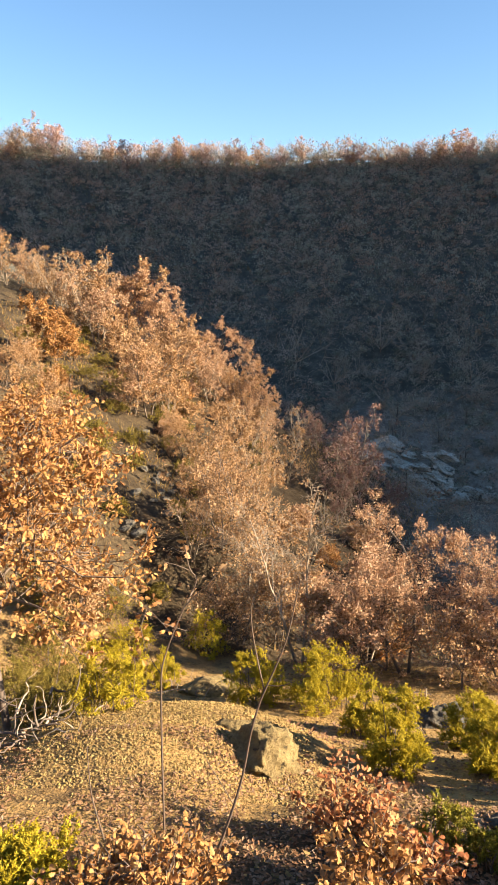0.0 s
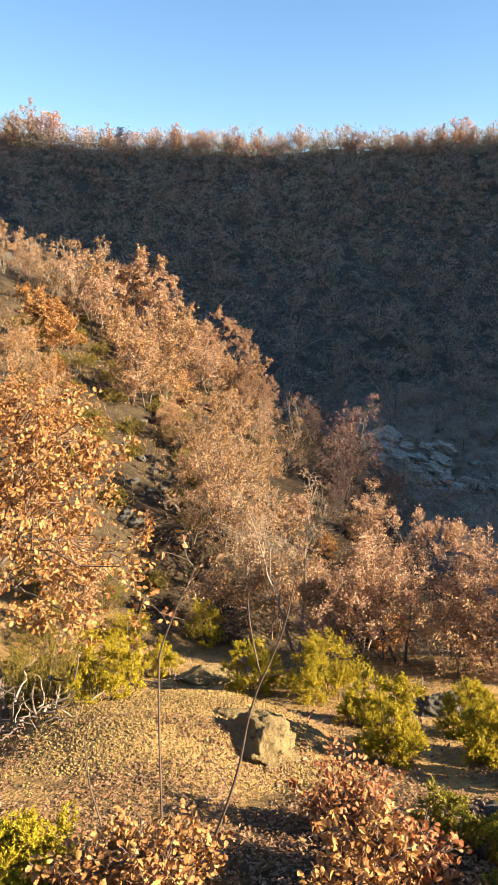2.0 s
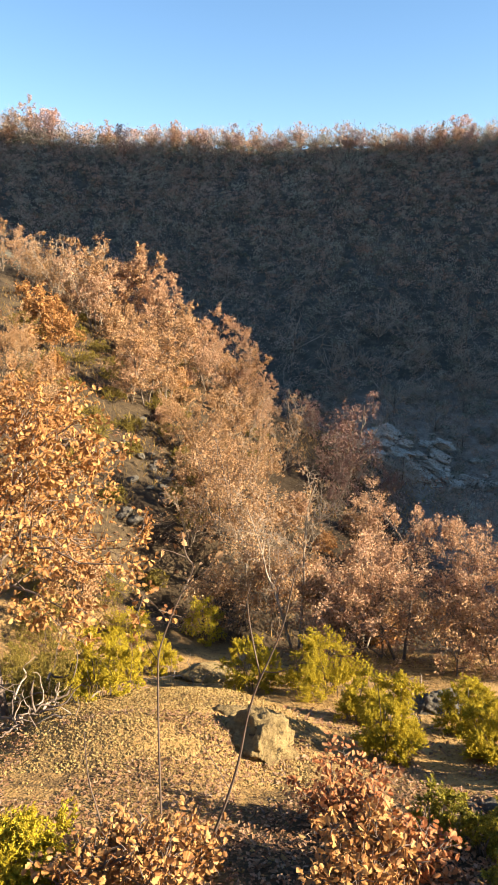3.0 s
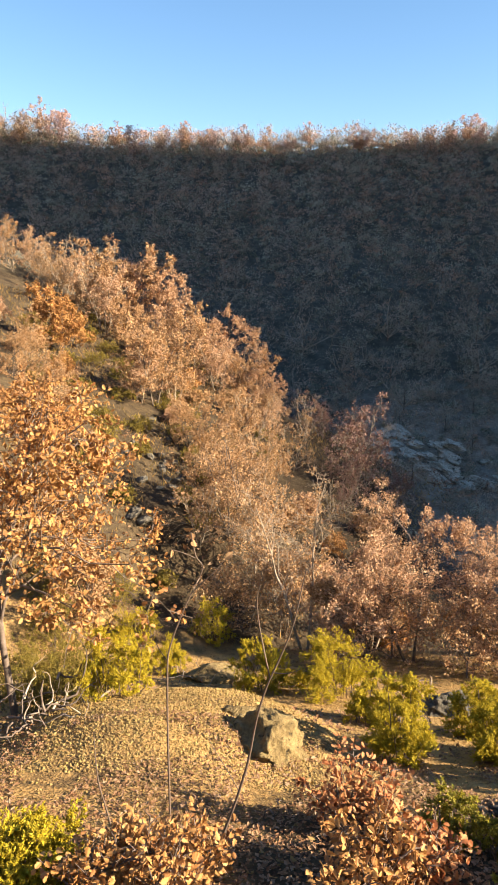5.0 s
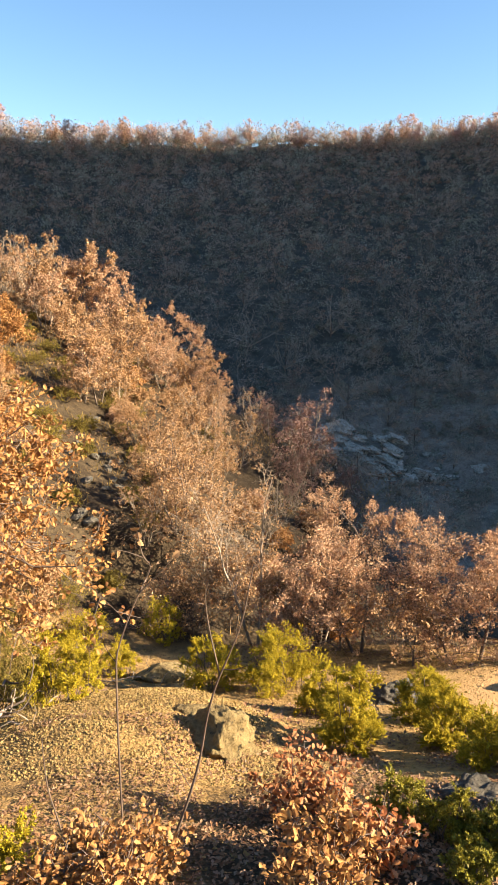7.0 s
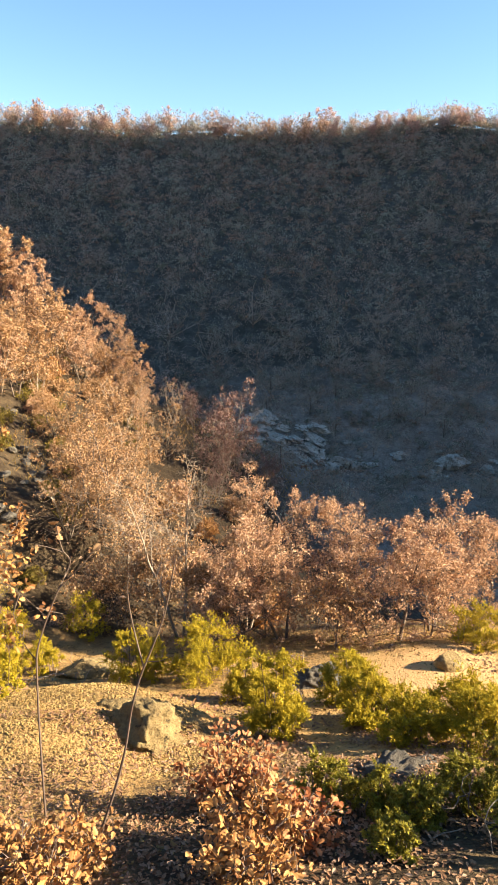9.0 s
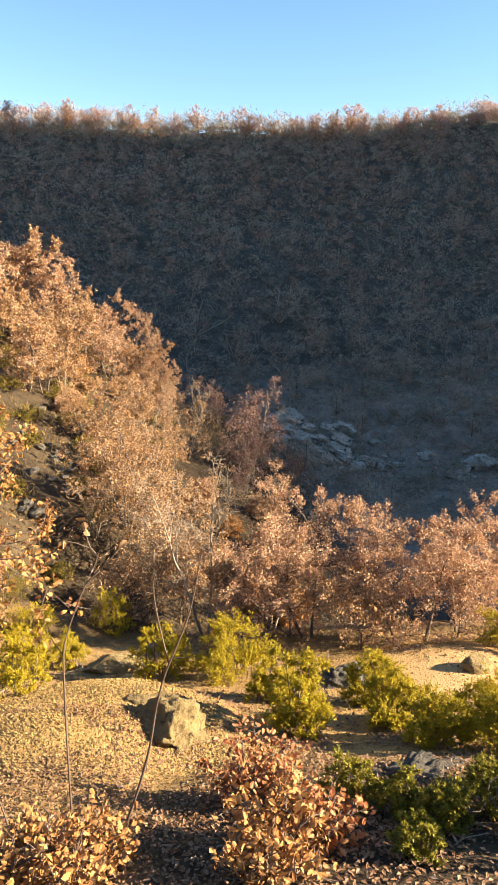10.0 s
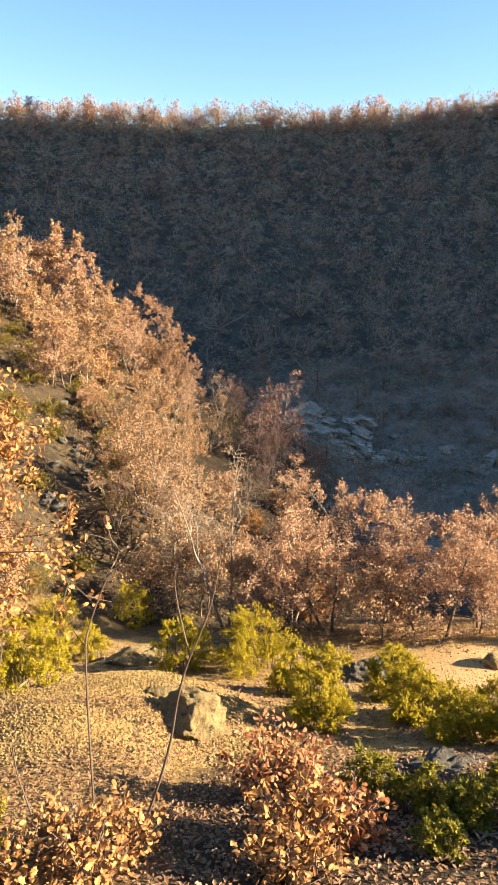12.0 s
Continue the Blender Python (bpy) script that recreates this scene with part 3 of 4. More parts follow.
for i, (x, y, s) in enumerate(((21.0, 43.6, 0.7), (21.6, 43.2, 0.9), (20.2, 43.0, 0.45), (19.4, 41.8, 0.4), (13.5, 44.0, 0.8), (14.8, 43.4, 0.6), (12.6, 43.0, 0.7), (23.5, 42.5, 0.6))):
    rock(x, y, (s * 1.2, s, s * 0.9), 340 + i, PALE_STONE, "grey stone lying in the ravine", "stone", 35 * i, 0.3, 4, "ravine stones", 20, 0.2)

for i in range(26):
    x = rng.uniform(11.5, 25)
    y = 45.0 - 0.16 * (x - 11) + rng.normal() * 1.5
    s = rng.uniform(0.18, 0.5)
    rock(x, y, (s * 1.4, s, s * 0.6), 360 + i, PALE_STONE, "grey stone lying in the ravine", "stone", rng.uniform(0, 360), 0.35, 3, "ravine stones", 20, 0.2)

# ---- oaks ----
OAK = "scrub oak holding tan and orange dead leaves"
left_oak = thing("oak_tree", -3.0, 7.1, "leafy brown oak with lobed leaves beside the grassy mound", "tree")
oak(left_oak, 24, 4.4, 2.5, (18, 6, 4), 1, 12000, 0.06, GOLD_LEAF, BARK, 0.4, 300, sides=7, low=0.34)

near = []
for seed, h, w, stems, count in ((31, 3.3, 1.5, 2, 6500), (32, 2.8, 1.35, 2, 6000), (33, 2.5, 1.2, 1, 5200), (34, 4.2, 1.4, 4, 6000)):
    near.append((seed, h, w, stems, int(count * 2.0)))


def near_oak(x, y, kind, label, mat=LEAF, wood=BARK, leaves=None, turn=0.0, h=None, low=0.2, girth=1.0, size=0.055, per=8, kids=(9, 5, 4), opening=(35, 72)):
    seed, hh, w, stems, count = near[kind]
    ob = thing("oak_tree", x, y, label, "tree", "oaks on the bank", turn)
    return oak(ob, seed + int(abs(x * 100)), h or hh, w, kids, stems, count if leaves is None else leaves, size, mat, wood, small=True, low=low, girth=girth, per=per, opening=opening)


near_oak(2.5, 11.0, 0, OAK + " above junipers", DUSKY_LEAF, h=3.5, leaves=16000, size=0.041, per=10, opening=(28, 62))
near_oak(3.7, 10.9, 1, OAK + " at the bank's edge", DUSKY_LEAF, h=2.9, leaves=10500, size=0.041, per=10, opening=(28, 62))
near_oak(4.25, 9.9, 2, "small dense oak with dusky tan leaves on bare soil", DUSKY_LEAF, h=2.55, leaves=10000, size=0.041)
near_oak(1.75, 10.7, 2, "low tan oak bush under taller oaks", DUSKY_LEAF, leaves=4500, h=1.4, size=0.046, per=12)
near_oak(3.1, 9.7, 2, "low orange-brown oak bush under taller oaks", LEAF, leaves=3500, h=1.1, size=0.046)
near_oak(2.2, 11.3, 2, "low tan oak bush under taller oaks", DUSKY_LEAF, leaves=4000, h=1.5, size=0.046, low=0.08)
near_oak(3.75, 9.95, 2, "low tan oak bush under taller oaks", DUSKY_LEAF, leaves=4000, h=1.3, size=0.046, low=0.08)
near_oak(4.9, 10.1, 2, "low tan oak bush under taller oaks", DUSKY_LEAF, leaves=4000, h=1.4, size=0.046, low=0.08)
near_oak(1.75, 11.9, 1, OAK + " at the bank's edge", DUSKY_LEAF, leaves=5500, h=2.0, size=0.048, per=12)
near_oak(5.3, 10.9, 1, OAK + " at the bank's edge", DUSKY_LEAF, leaves=8000, h=2.75, size=0.046, per=10)
near_oak(6.6, 11.4, 1, OAK + " at the bank's edge", DUSKY_LEAF, leaves=6500, h=2.5, size=0.046, per=10)
near_oak(-3.3, 11.4, 2, "low tan oak on the slope behind the mound", leaves=9000, h=1.7)
near_oak(-4.6, 12.6, 2, "low tan oak on the slope behind the mound", leaves=9000, h=1.9)
near_oak(-0.3, 15.3, 1, "tan oak shading the hollow of the gully", leaves=4200, wood=TWIG)
near_oak(-1.0, 16.9, 3, "many-stemmed oak with sparse tan leaves in the gully", leaves=5000, kids=(7, 4, 3))
near_oak(-0.5, 13.3, 1, "dense tan oak crowding the gully's edge", h=2.0, leaves=5200)
near_oak(1.35, 12.3, 2, "small tan oak at the gully's edge", leaves=7500, h=1.9)
near_oak(0.3, 13.6, 1, OAK + " in the gully", leaves=6000, h=2.0)
near_oak(2.2, 13.6, 1, "half-bare oak with tan leaves and pale twigs", wood=TWIG, leaves=2600, h=3.2, kids=(7, 4, 3))
near_oak(0.72, 12.2, 1, "nearly bare oak with pale crooked branches", wood=TWIG, leaves=800, h=4.2, low=0.3, girth=0.95, kids=(10, 6, 4), opening=(30, 66))

# spur: eight kinds, copied; stems, leaves, crown colour and wood of each
SPUR_KINDS = (
    (51, 5.0, 1.6, 3, 9500, DUSKY_LEAF, BARK, "tall orange-brown oak on the sunlit spur"),
    (52, 4.2, 1.5, 3, 7200, LEAF, BARK, "rounded tan oak on the sunlit spur"),
    (53, 4.6, 1.25, 3, 1900, LEAF, TWIG, "half-bare tan oak with upright pale twigs on the spur"),
    (54, 4.2, 1.3, 3, 4200, PLUM_LEAF, TWIG, "purplish brown oak at the shade's edge"),
    (55, 3.8, 1.1, 3, 260, LEAF, TWIG, "bare pale oak on the spur"),
    (56, 3.0, 1.0, 2, 6500, GOLD_LEAF, BARK, "small bright orange oak on the spur's face"),
    (57, 4.4, 1.3, 3, 5200, DUSKY_LEAF, TWIG, "many-stemmed pinkish tan oak on the spur"),
    (58, 3.8, 1.3, 3, 3600, LEAF, TWIG, "sparse tan oak with pale stems on the spur"))
first = {}


def spur_oak(x, y, k, scale=1.0, turn=0.0):
    seed, h, w, stems, count, mat, wood, label = SPUR_KINDS[k]
    if k not in first:
        first[k] = oak(thing("oak_tree", x, y, label, "tree", "oaks on the spur", turn), seed, h, w, (9, 4, 3), stems, count, 0.08, mat, wood, small="far", sides=4, girth=1.1, fine=k in (2, 4), per=9, opening=(22, 60), low=0.07)
        first[k].scale = (scale, scale, scale)
        return
    m = pose(x, y, floor_at(x, y) - 0.05, 0, 0, turn)
    copy_thing(first[k], m).scale = (scale, scale, scale)


SPUR_CREST = ((-15.6, 42.3, 2, 0.86), (-15.0, 44.3, 6, 0.86), (-12.6, 42.5, 4, 1.33), (-11.4, 42.0, 2, 0.95), (-11.6, 43.7, 4, 1.14), (-17.3, 43.6, 6, 0.79), (-18.2, 42.0, 2, 0.76), (-13.6, 42.6, 2, 0.76),
              (-8.5, 37.4, 2, 1.37), (-8.3, 34.5, 6, 1.14), (-7.6, 36.5, 1, 1.33), (-6.3, 36.1, 0, 1.24), (-5.4, 36.8, 0, 1.04), (-4.1, 32.4, 1, 1.03), (-3.5, 38.0, 4, 1.15), (-3.8, 33.0, 2, 0.77))
SPUR_BROW = ((-16.4, 43.4, 1, 0.85), (-14.3, 43.2, 2, 0.9), (-13.0, 43.0, 1, 0.75), (-12.0, 41.2, 2, 0.85), (-10.6, 40.6, 6, 0.75), (-10.0, 39.4, 2, 1.0), (-13.7, 41.6, 7, 0.7), (-9.4, 36.2, 1, 0.8), (-7.0, 33.6, 1, 0.75), (-5.9, 32.4, 7, 0.8), (-5.4, 30.2, 1, 0.7), (-5.0, 28.2, 6, 0.7))
SPUR_FACE = ((-3.1, 33.5, 0, 0.72), (-1.5, 33.0, 6, 0.75), (0.1, 30.6, 0, 0.5), (-0.2, 30.0, 1, 0.5), (-2.0, 36.2, 0, 1.05), (-2.5, 31.3, 6, 0.84), (-0.6, 31.6, 0, 0.6), (-1.0, 31.9, 1, 0.76), (-4.4, 25.6, 1, 1.04), (-4.9, 25.3, 6, 0.70), (-3.8, 26.6, 7, 0.77), (-8.3, 27.5, 5, 1.16),
             (-8.2, 29.3, 5, 0.79), (-9.1, 25.5, 7, 0.55), (-8.7, 22.7, 1, 0.50), (-7.9, 23.3, 7, 0.51), (-6.7, 19.8, 1, 0.60), (-6.2, 20.6, 7, 0.57), (-6.9, 18.0, 1, 0.51))
SPUR_FOOT = ((-1.4, 22.3, 1, 0.72), (-0.6, 25.0, 2, 0.75), (-0.1, 27.3, 6, 0.6), (-0.8, 19.6, 2, 0.62), (-1.6, 17.4, 1, 0.6), (-1.25, 18.5, 1, 0.62), (-1.9, 20.3, 7, 0.6), (-2.7, 22.6, 1, 0.6), (-0.2, 20.4, 7, 0.66), (-1.8, 16.4, 2, 0.55), (-0.4, 17.3, 7, 0.6), (-1.0, 21.0, 2, 0.6))
SPUR_SHADE = ((4.5, 23.5, 4, 0.55), (5.2, 26.0, 3, 0.5), (3.5, 21.8, 4, 0.5), (4.2, 27.8, 4, 0.7), (1.9, 21.2, 4, 0.5), (2.6, 22.6, 3, 0.4), (0.8, 24.8, 2, 0.67), (1.5, 29.3, 4, 0.79), (3.0, 25.6, 3, 1.1), (3.3, 25.9, 4, 0.98), (2.3, 30.3, 3, 0.65), (0.0, 28.1, 4, 0.66), (3.0, 24.5, 3, 0.64), (0.2, 22.4, 7, 0.58))
for stand in (SPUR_CREST, SPUR_BROW, SPUR_FACE, SPUR_FOOT, SPUR_SHADE):
    for x, y, k, s in stand:
        spur_oak(x, y, k, s, (x * 91 + y * 57) % 360)

# low scrub between them
scrub, rng = [], np.random.default_rng(41)
for i in range(120):
    x, y = rng.uniform(-13, 9), rng.uniform(13.5, 39)
    # the bare strip that runs down the spur's face
    strip = np.interp(y, (16, 20, 23, 27, 31, 35), (-2.5, -3.4, -5.2, -6.2, -7.4, -9.2))
    if abs(x - strip) < 1.5 or y > 35 - 0.75 * x or y < 16 and x > -4 and x < 1 or x < -0.45 * y or x > 0.3 and y > 22 or x > 3.5:
        continue
    s = rng.uniform(0.45, 1.0)
    if len(scrub) < 3:
        k = len(scrub)
        ob = thing("oak_shrub", x, y, "low leafy oak scrub on the spur", "shrub", "scrub on the spur", 70 * k)
        scrub.append(oak(ob, 80 + k, 1.3, 0.75, (6, 4), 3, 2600, 0.085, (LEAF, GOLD_LEAF, DUSKY_LEAF)[k], TWIG, small="far", sides=4, fine=False, per=8))
    else:
        copy_thing(scrub[i % 3], Matrix.LocRotScale((x, y, floor_at(x, y) - 0.05), Euler((0, 0, rng.uniform(0, 6.28))), (s, s, s)))

# ---- junipers ----
JUN = "bushy yellow-green juniper on the dry bank"
JUNIPER_LABELS = (JUN, "dull olive juniper beside the oak", "juniper by the rocks with shade coloured into its needles")
BANK_JUNIPERS = ((-0.17, 8.95, 1.2, 0.85, 3200, 0), (1.0, 8.6, 1.05, 1.15, 4600, 0), (1.3, 6.0, 1.05, 0.74, 4200, 0), (1.15, 7.2, 0.72, 0.65, 2400, 0), (2.35, 6.85, 0.72, 0.8, 3200, 0), (2.45, 6.05, 0.7, 0.72, 2800, 0), (2.5, 5.3, 0.7, 0.8, 3200, 0),
                 (2.95, 4.75, 0.75, 0.9, 3400, 0), (5.0, 8.9, 0.85, 0.9, 2200, 0), (3.3, 5.7, 0.55, 0.8, 2400, 0), (-1.45, 3.2, 0.38, 0.75, 3000, 0))
# the one at (2.3, 2.95) is enlarged to cast shade over this corner
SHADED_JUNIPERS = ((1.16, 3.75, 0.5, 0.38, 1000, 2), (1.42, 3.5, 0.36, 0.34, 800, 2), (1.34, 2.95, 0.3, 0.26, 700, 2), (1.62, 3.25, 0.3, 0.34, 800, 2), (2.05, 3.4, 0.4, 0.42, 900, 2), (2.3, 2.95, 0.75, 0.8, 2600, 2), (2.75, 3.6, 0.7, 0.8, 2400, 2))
OAKSIDE_JUNIPERS = ((-1.0, 12.2, 1.0, 0.9, 2000, 0), (-1.75, 6.95, 1.1, 0.9, 3200, 0), (-3.4, 8.2, 0.9, 1.1, 2200, 1), (-2.5, 8.6, 0.8, 0.9, 2000, 1), (-3.7, 10.6, 1.0, 1.2, 1800, 1), (-4.2, 11.9, 1.1, 1.3, 1600, 1), (-3.2, 12.4, 1.0, 1.2, 1500, 1),
                    (-2.4, 11.2, 0.8, 1.0, 1500, 0), (-4.9, 13.6, 1.1, 1.4, 1500, 1), (-2.7, 7.5, 0.7, 0.9, 2000, 1), (-3.1, 9.3, 0.7, 0.9, 1800, 1), (-1.6, 10.0, 0.6, 0.7, 1800, 0))
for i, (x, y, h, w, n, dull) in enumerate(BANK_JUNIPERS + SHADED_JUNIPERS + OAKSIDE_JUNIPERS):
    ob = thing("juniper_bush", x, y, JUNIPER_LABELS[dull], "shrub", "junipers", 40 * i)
    juniper(ob, 500 + i, h, w, n, (NEEDLES, DULL_NEEDLES, SHADED_NEEDLES)[dull])
SPUR_JUNIPERS = [(rng.uniform(-11, 0.5), rng.uniform(17, 36), rng.uniform(0.6, 1.0), rng.uniform(1.0, 1.7)) for _ in range(34)]
for i, (x, y, h, w) in enumerate(((-3.2, 25.7, 1.0, 1.2), (-5.5, 24.6, 0.8, 1.4), (-2.7, 21.4, 1.0, 1.2), (-3.8, 16.8, 0.9, 1.0), (-2.6, 15.3, 0.8, 0.9), (-6.4, 30.0, 0.9, 1.3), (-1.2, 21.6, 0.9, 1.1), (-4.4, 22.4, 0.7, 1.5), (-3.4, 23.4, 0.6, 1.3), (-6.0, 27.4, 0.8, 1.5), (-4.0, 20.6, 0.6, 1.2), (-7.6, 31.0, 0.9, 1.6), (-5.0, 18.0, 0.7, 1.2), (-1.6, 24.6, 0.8, 1.4), (-10.5, 30.5, 0.9, 1.7), (-9.5, 33.5, 0.9, 1.6), (-5.6, 22.0, 0.7, 1.4), (-6.8, 24.0, 0.8, 1.5), (-7.4, 27.6, 0.8, 1.6), (-2.4, 18.2, 0.6, 1.0), (-3.9, 27.4, 0.8, 1.4), (-0.6, 22.6, 0.7, 1.2), (-1.7, 20.0, 0.7, 1.1)) + tuple(p for p in SPUR_JUNIPERS if p[1] < 33 - 0.75 * p[0] and p[0] > -0.42 * p[1])):
    ob = thing("juniper_bush", x, y, "low olive juniper on the spur", "shrub", "spur junipers", 40 * i)
    juniper(ob, 560 + i, h * 0.6, w * 0.72, 380, DULL_NEEDLES, 0.10)

# ---- oak suckers at the foot of the view ----
for i, (x, y, h, mat, n) in enumerate(((-0.75, 3.3, 0.36, GOLD_LEAF, 380), (-0.4, 3.25, 0.36, GOLD_LEAF, 400), (-0.55, 2.95, 0.45, GOLD_LEAF, 420), (0.6, 4.15, 0.68, RED_LEAF, 560), (0.62, 3.2, 0.66, GOLD_LEAF, 520), (0.85, 3.3, 0.5, RED_LEAF, 420), (0.5, 2.85, 0.34, GOLD_LEAF, 380), (-0.95, 2.95, 0.4, GOLD_LEAF, 320))):
    ob = thing("oak_shrub", x, y, "low oak sucker with russet dead leaves" if mat is RED_LEAF else "low oak sucker with curled tan leaves", "shrub", "oak suckers", 50 * i)
    oak(ob, 600 + i, h, 0.3, (6, 4), 5, int(n * 2.0), 0.045, mat, SMOOTH_BARK, 1.0, 250, sides=5)

# ---- far woods ----
def facing(rng, out, jitter):
    """Turns whose normals lean along the given directions."""
    z = out + rng.normal(size=out.shape) * jitter
    z /= np.linalg.norm(z, axis=1)[:, None] + 1e-9
    x = np.cross(z, rng.normal(size=out.shape))
    x /= np.linalg.norm(x, axis=1)[:, None] + 1e-9
    return np.stack([x, np.cross(z, x), z], 1)


def pointing(rng, y):
    """Turns whose length runs along the given directions."""
    x = np.cross(y, rng.normal(size=y.shape))
    x /= np.linalg.norm(x, axis=1)[:, None] + 1e-9
    return np.stack([x, y, np.cross(x, y)], 1)


def unit(v):
    return v / (np.linalg.norm(v, axis=1)[:, None] + 1e-9)


def leafy_crowns(soup, rng, root, high, wide, slots, lobes, flecks, size):
    """Rounded crowns, each of several clumps of leaves."""
    n = len(root)
    u = unit(rng.normal(size=(n, lobes, 3)).reshape(-1, 3)).reshape(n, lobes, 3)
    u[..., 2] = np.abs(u[..., 2]) * np.where(rng.random((n, lobes)) < 0.72, 1.0, -0.5)
    u *= rng.uniform(0.35, 0.78, (n, lobes, 1))
    half = np.stack([wide, wide, high * 0.46], -1)
    middle = root[:, None] + u * half[:, None] + np.array([0, 0, 0.50]) * high[:, None, None]
    fat = (wide[:, None] * rng.uniform(0.34, 0.58, (n, lobes)))
    v = unit(rng.normal(size=(n * lobes * flecks, 3)))
    v[:, 2] = np.where(rng.random(len(v)) < 0.7, np.abs(v[:, 2]), v[:, 2])
    push = rng.uniform(0.55, 1.12, len(v))[:, None]
    p = np.repeat(middle.reshape(-1, 3), flecks, 0) + v * push * np.repeat(fat.reshape(-1), flecks)[:, None] * np.array([1, 1, 0.8])
    scale = np.repeat(size, lobes * flecks) * rng.uniform(0.6, 1.3, len(v))
    turns, which = facing(rng, v, 0.45), np.repeat(slots, lobes * flecks)
    for s in np.unique(slots):
        m = which == s
        strew(soup, TUFT, TUFT_FACES, p[m], turns[m], scale[m], int(s))


def bare_crowns(soup, rng, root, high, wide, kids=(9, 7, 6), thick=0.6):
    """Bare grey limbs, branches and twigs."""
    n = len(root)
    start, way = np.repeat(root + np.array([0, 0, 0.05]) * high[:, None], kids[0], 0), None
    big, fan = np.repeat(high, kids[0]), np.repeat(wide / high, kids[0])
    way = rng.normal(size=(len(start), 3)) * np.array([1, 1, 0]) * fan[:, None]
    way[:, 2] = 0.75
    way = unit(way)
    long = big * rng.uniform(0.35, 0.62, len(start))
    for level in range(3):
        size = long * rng.uniform(0.85, 1.1, len(start))
        strew(soup, SLIVER * np.array([thick, 1, 1]), SLIVER_FACES, start, pointing(rng, way), size, 2)
        if level == 2:
            break
        k = kids[level + 1]
        f = rng.uniform(0.35, 1.0, len(start) * k)[:, None]
        start, way, long = np.repeat(start, k, 0) + np.repeat(way * size[:, None], k, 0) * f, np.repeat(way, k, 0), np.repeat(long, k)
        way = unit(way * 0.7 + rng.normal(size=way.shape) * 0.8 + np.array([0, 0, 0.15]))
        long = long * rng.uniform(0.3, 0.6, len(long))
        thick *= 1.35


def trunks(soup, root, high):
    for r, h in zip(root, high):
        w = 0.013 * h
        soup.add([r + (-w, -w, -0.3), r + (w, -w, -0.3), r + (0, w, -0.3), r + (0, 0, h * 0.5)], [[0, 1, 3], [1, 2, 3], [2, 0, 3]], 5)


def build_far_woods():
    rng = np.random.default_rng(8)
    soup = Soup()
    n = 7600
    y = np.sqrt(rng.uniform(22 ** 2, 166 ** 2, n))
    y[::7] = rng.uniform(138, 161, len(y[::7]))
    x = rng.uniform(-0.46, 0.62, n) * y
    x, y = np.concatenate([x, rng.uniform(2, 34, 900)]), np.concatenate([y, rng.uniform(23, 62, 900)])
    keep = (base_ground(x, y) < base_ground(x, y + 1.0) + 0.25) & (np.hypot(x - 9.2, (y - 43.0) * 0.8) > 3.4) & (y > np.where(x < 3, 41 - 0.75 * x, 21 + 0.3 * x))
    x, y = x[keep], y[keep]
    # crowns keep their distance; what falls between them is undergrowth
    space = np.where(y < 70, 3.4, 3.2)
    tall = np.zeros(len(x), bool)
    for i in range(len(x)):
        apart = np.hypot(x[:i] - x[i], y[:i] - y[i])[tall[:i]]
        tall[i] = not len(apart) or apart.min() > space[i]
    root = np.stack([x, y, ground(x, y)], 1)
    shrink = np.clip(y / 70, 0.5, 1.0)
    high = np.where(tall, rng.uniform(3.2, 6.2, len(x)), rng.uniform(0.8, 2.0, len(x))) * shrink
    wide = high * np.where(tall, rng.uniform(0.42, 0.60, len(x)), rng.uniform(0.5, 0.8, len(x)))
    sort = np.clip(rng.random(len(x)) * 0.8 + 0.1 + 0.3 * value_noise(x / 16, y / 16, 40) + np.where(y < 75, -0.16, 0.0), 0, 1)
    slots = np.where(sort < 0.10, 1, np.array([0, 3, 4, 3, 0])[rng.integers(0, 5, len(x))])
    slots = np.where(~tall & (rng.random(len(x)) < 0.25), 1, slots)
    slots = np.where((y < 62) & (slots == 3), 0, slots)
    size = 0.32 * np.clip(y / 120, 0.32, 1.0)
    leafy = sort > 0.2
    thick = tall & leafy
    leafy_crowns(soup, rng, root[thick], high[thick], wide[thick], slots[thick], 8, 17, size[thick] * 0.8)
    bare_crowns(soup, rng, root[thick], high[thick] * 0.92, wide[thick] * 1.25, (7, 6, 5), 0.42)
    low = ~tall & (leafy | (sort < 0.10))
    leafy_crowns(soup, rng, root[low], high[low], wide[low], slots[low], 3, 12, size[low] * 0.8)
    bare = ~leafy & (tall | (y < 80))
    bare_crowns(soup, rng, root[bare], high[bare], wide[bare] * 1.2)
    leafy_crowns(soup, rng, root[bare], high[bare] * 0.85, wide[bare], np.where(sort[bare] < 0.1, 3, slots[bare]), 6, 10, size[bare] * 0.7)
    trunks(soup, root[tall], high[tall])
    # low brush over the ravine's floor and foot
    x, y = rng.uniform(3.5, 36, 1500), rng.uniform(22, 64, 1500)
    keep = (y > 20 + 0.3 * x) & (x < 0.62 * y) & (np.hypot(x - 9.6, (y - 43.2) * 0.7) > 3.6) & (value_noise(x / 5, y / 5, 61) > -0.45)
    x, y = x[keep], y[keep]
    root, high = np.stack([x, y, ground(x, y)], 1), rng.uniform(0.5, 1.5, len(x))
    bare_crowns(soup, rng, root, high, high * 0.75, (6, 6, 5))
    few = rng.random(len(x)) < 0.55
    leafy_crowns(soup, rng, root[few], high[few] * 0.9, high[few] * 0.55, rng.choice((0, 1, 3, 4), few.sum()), 4, 12, np.full(few.sum(), 0.085))
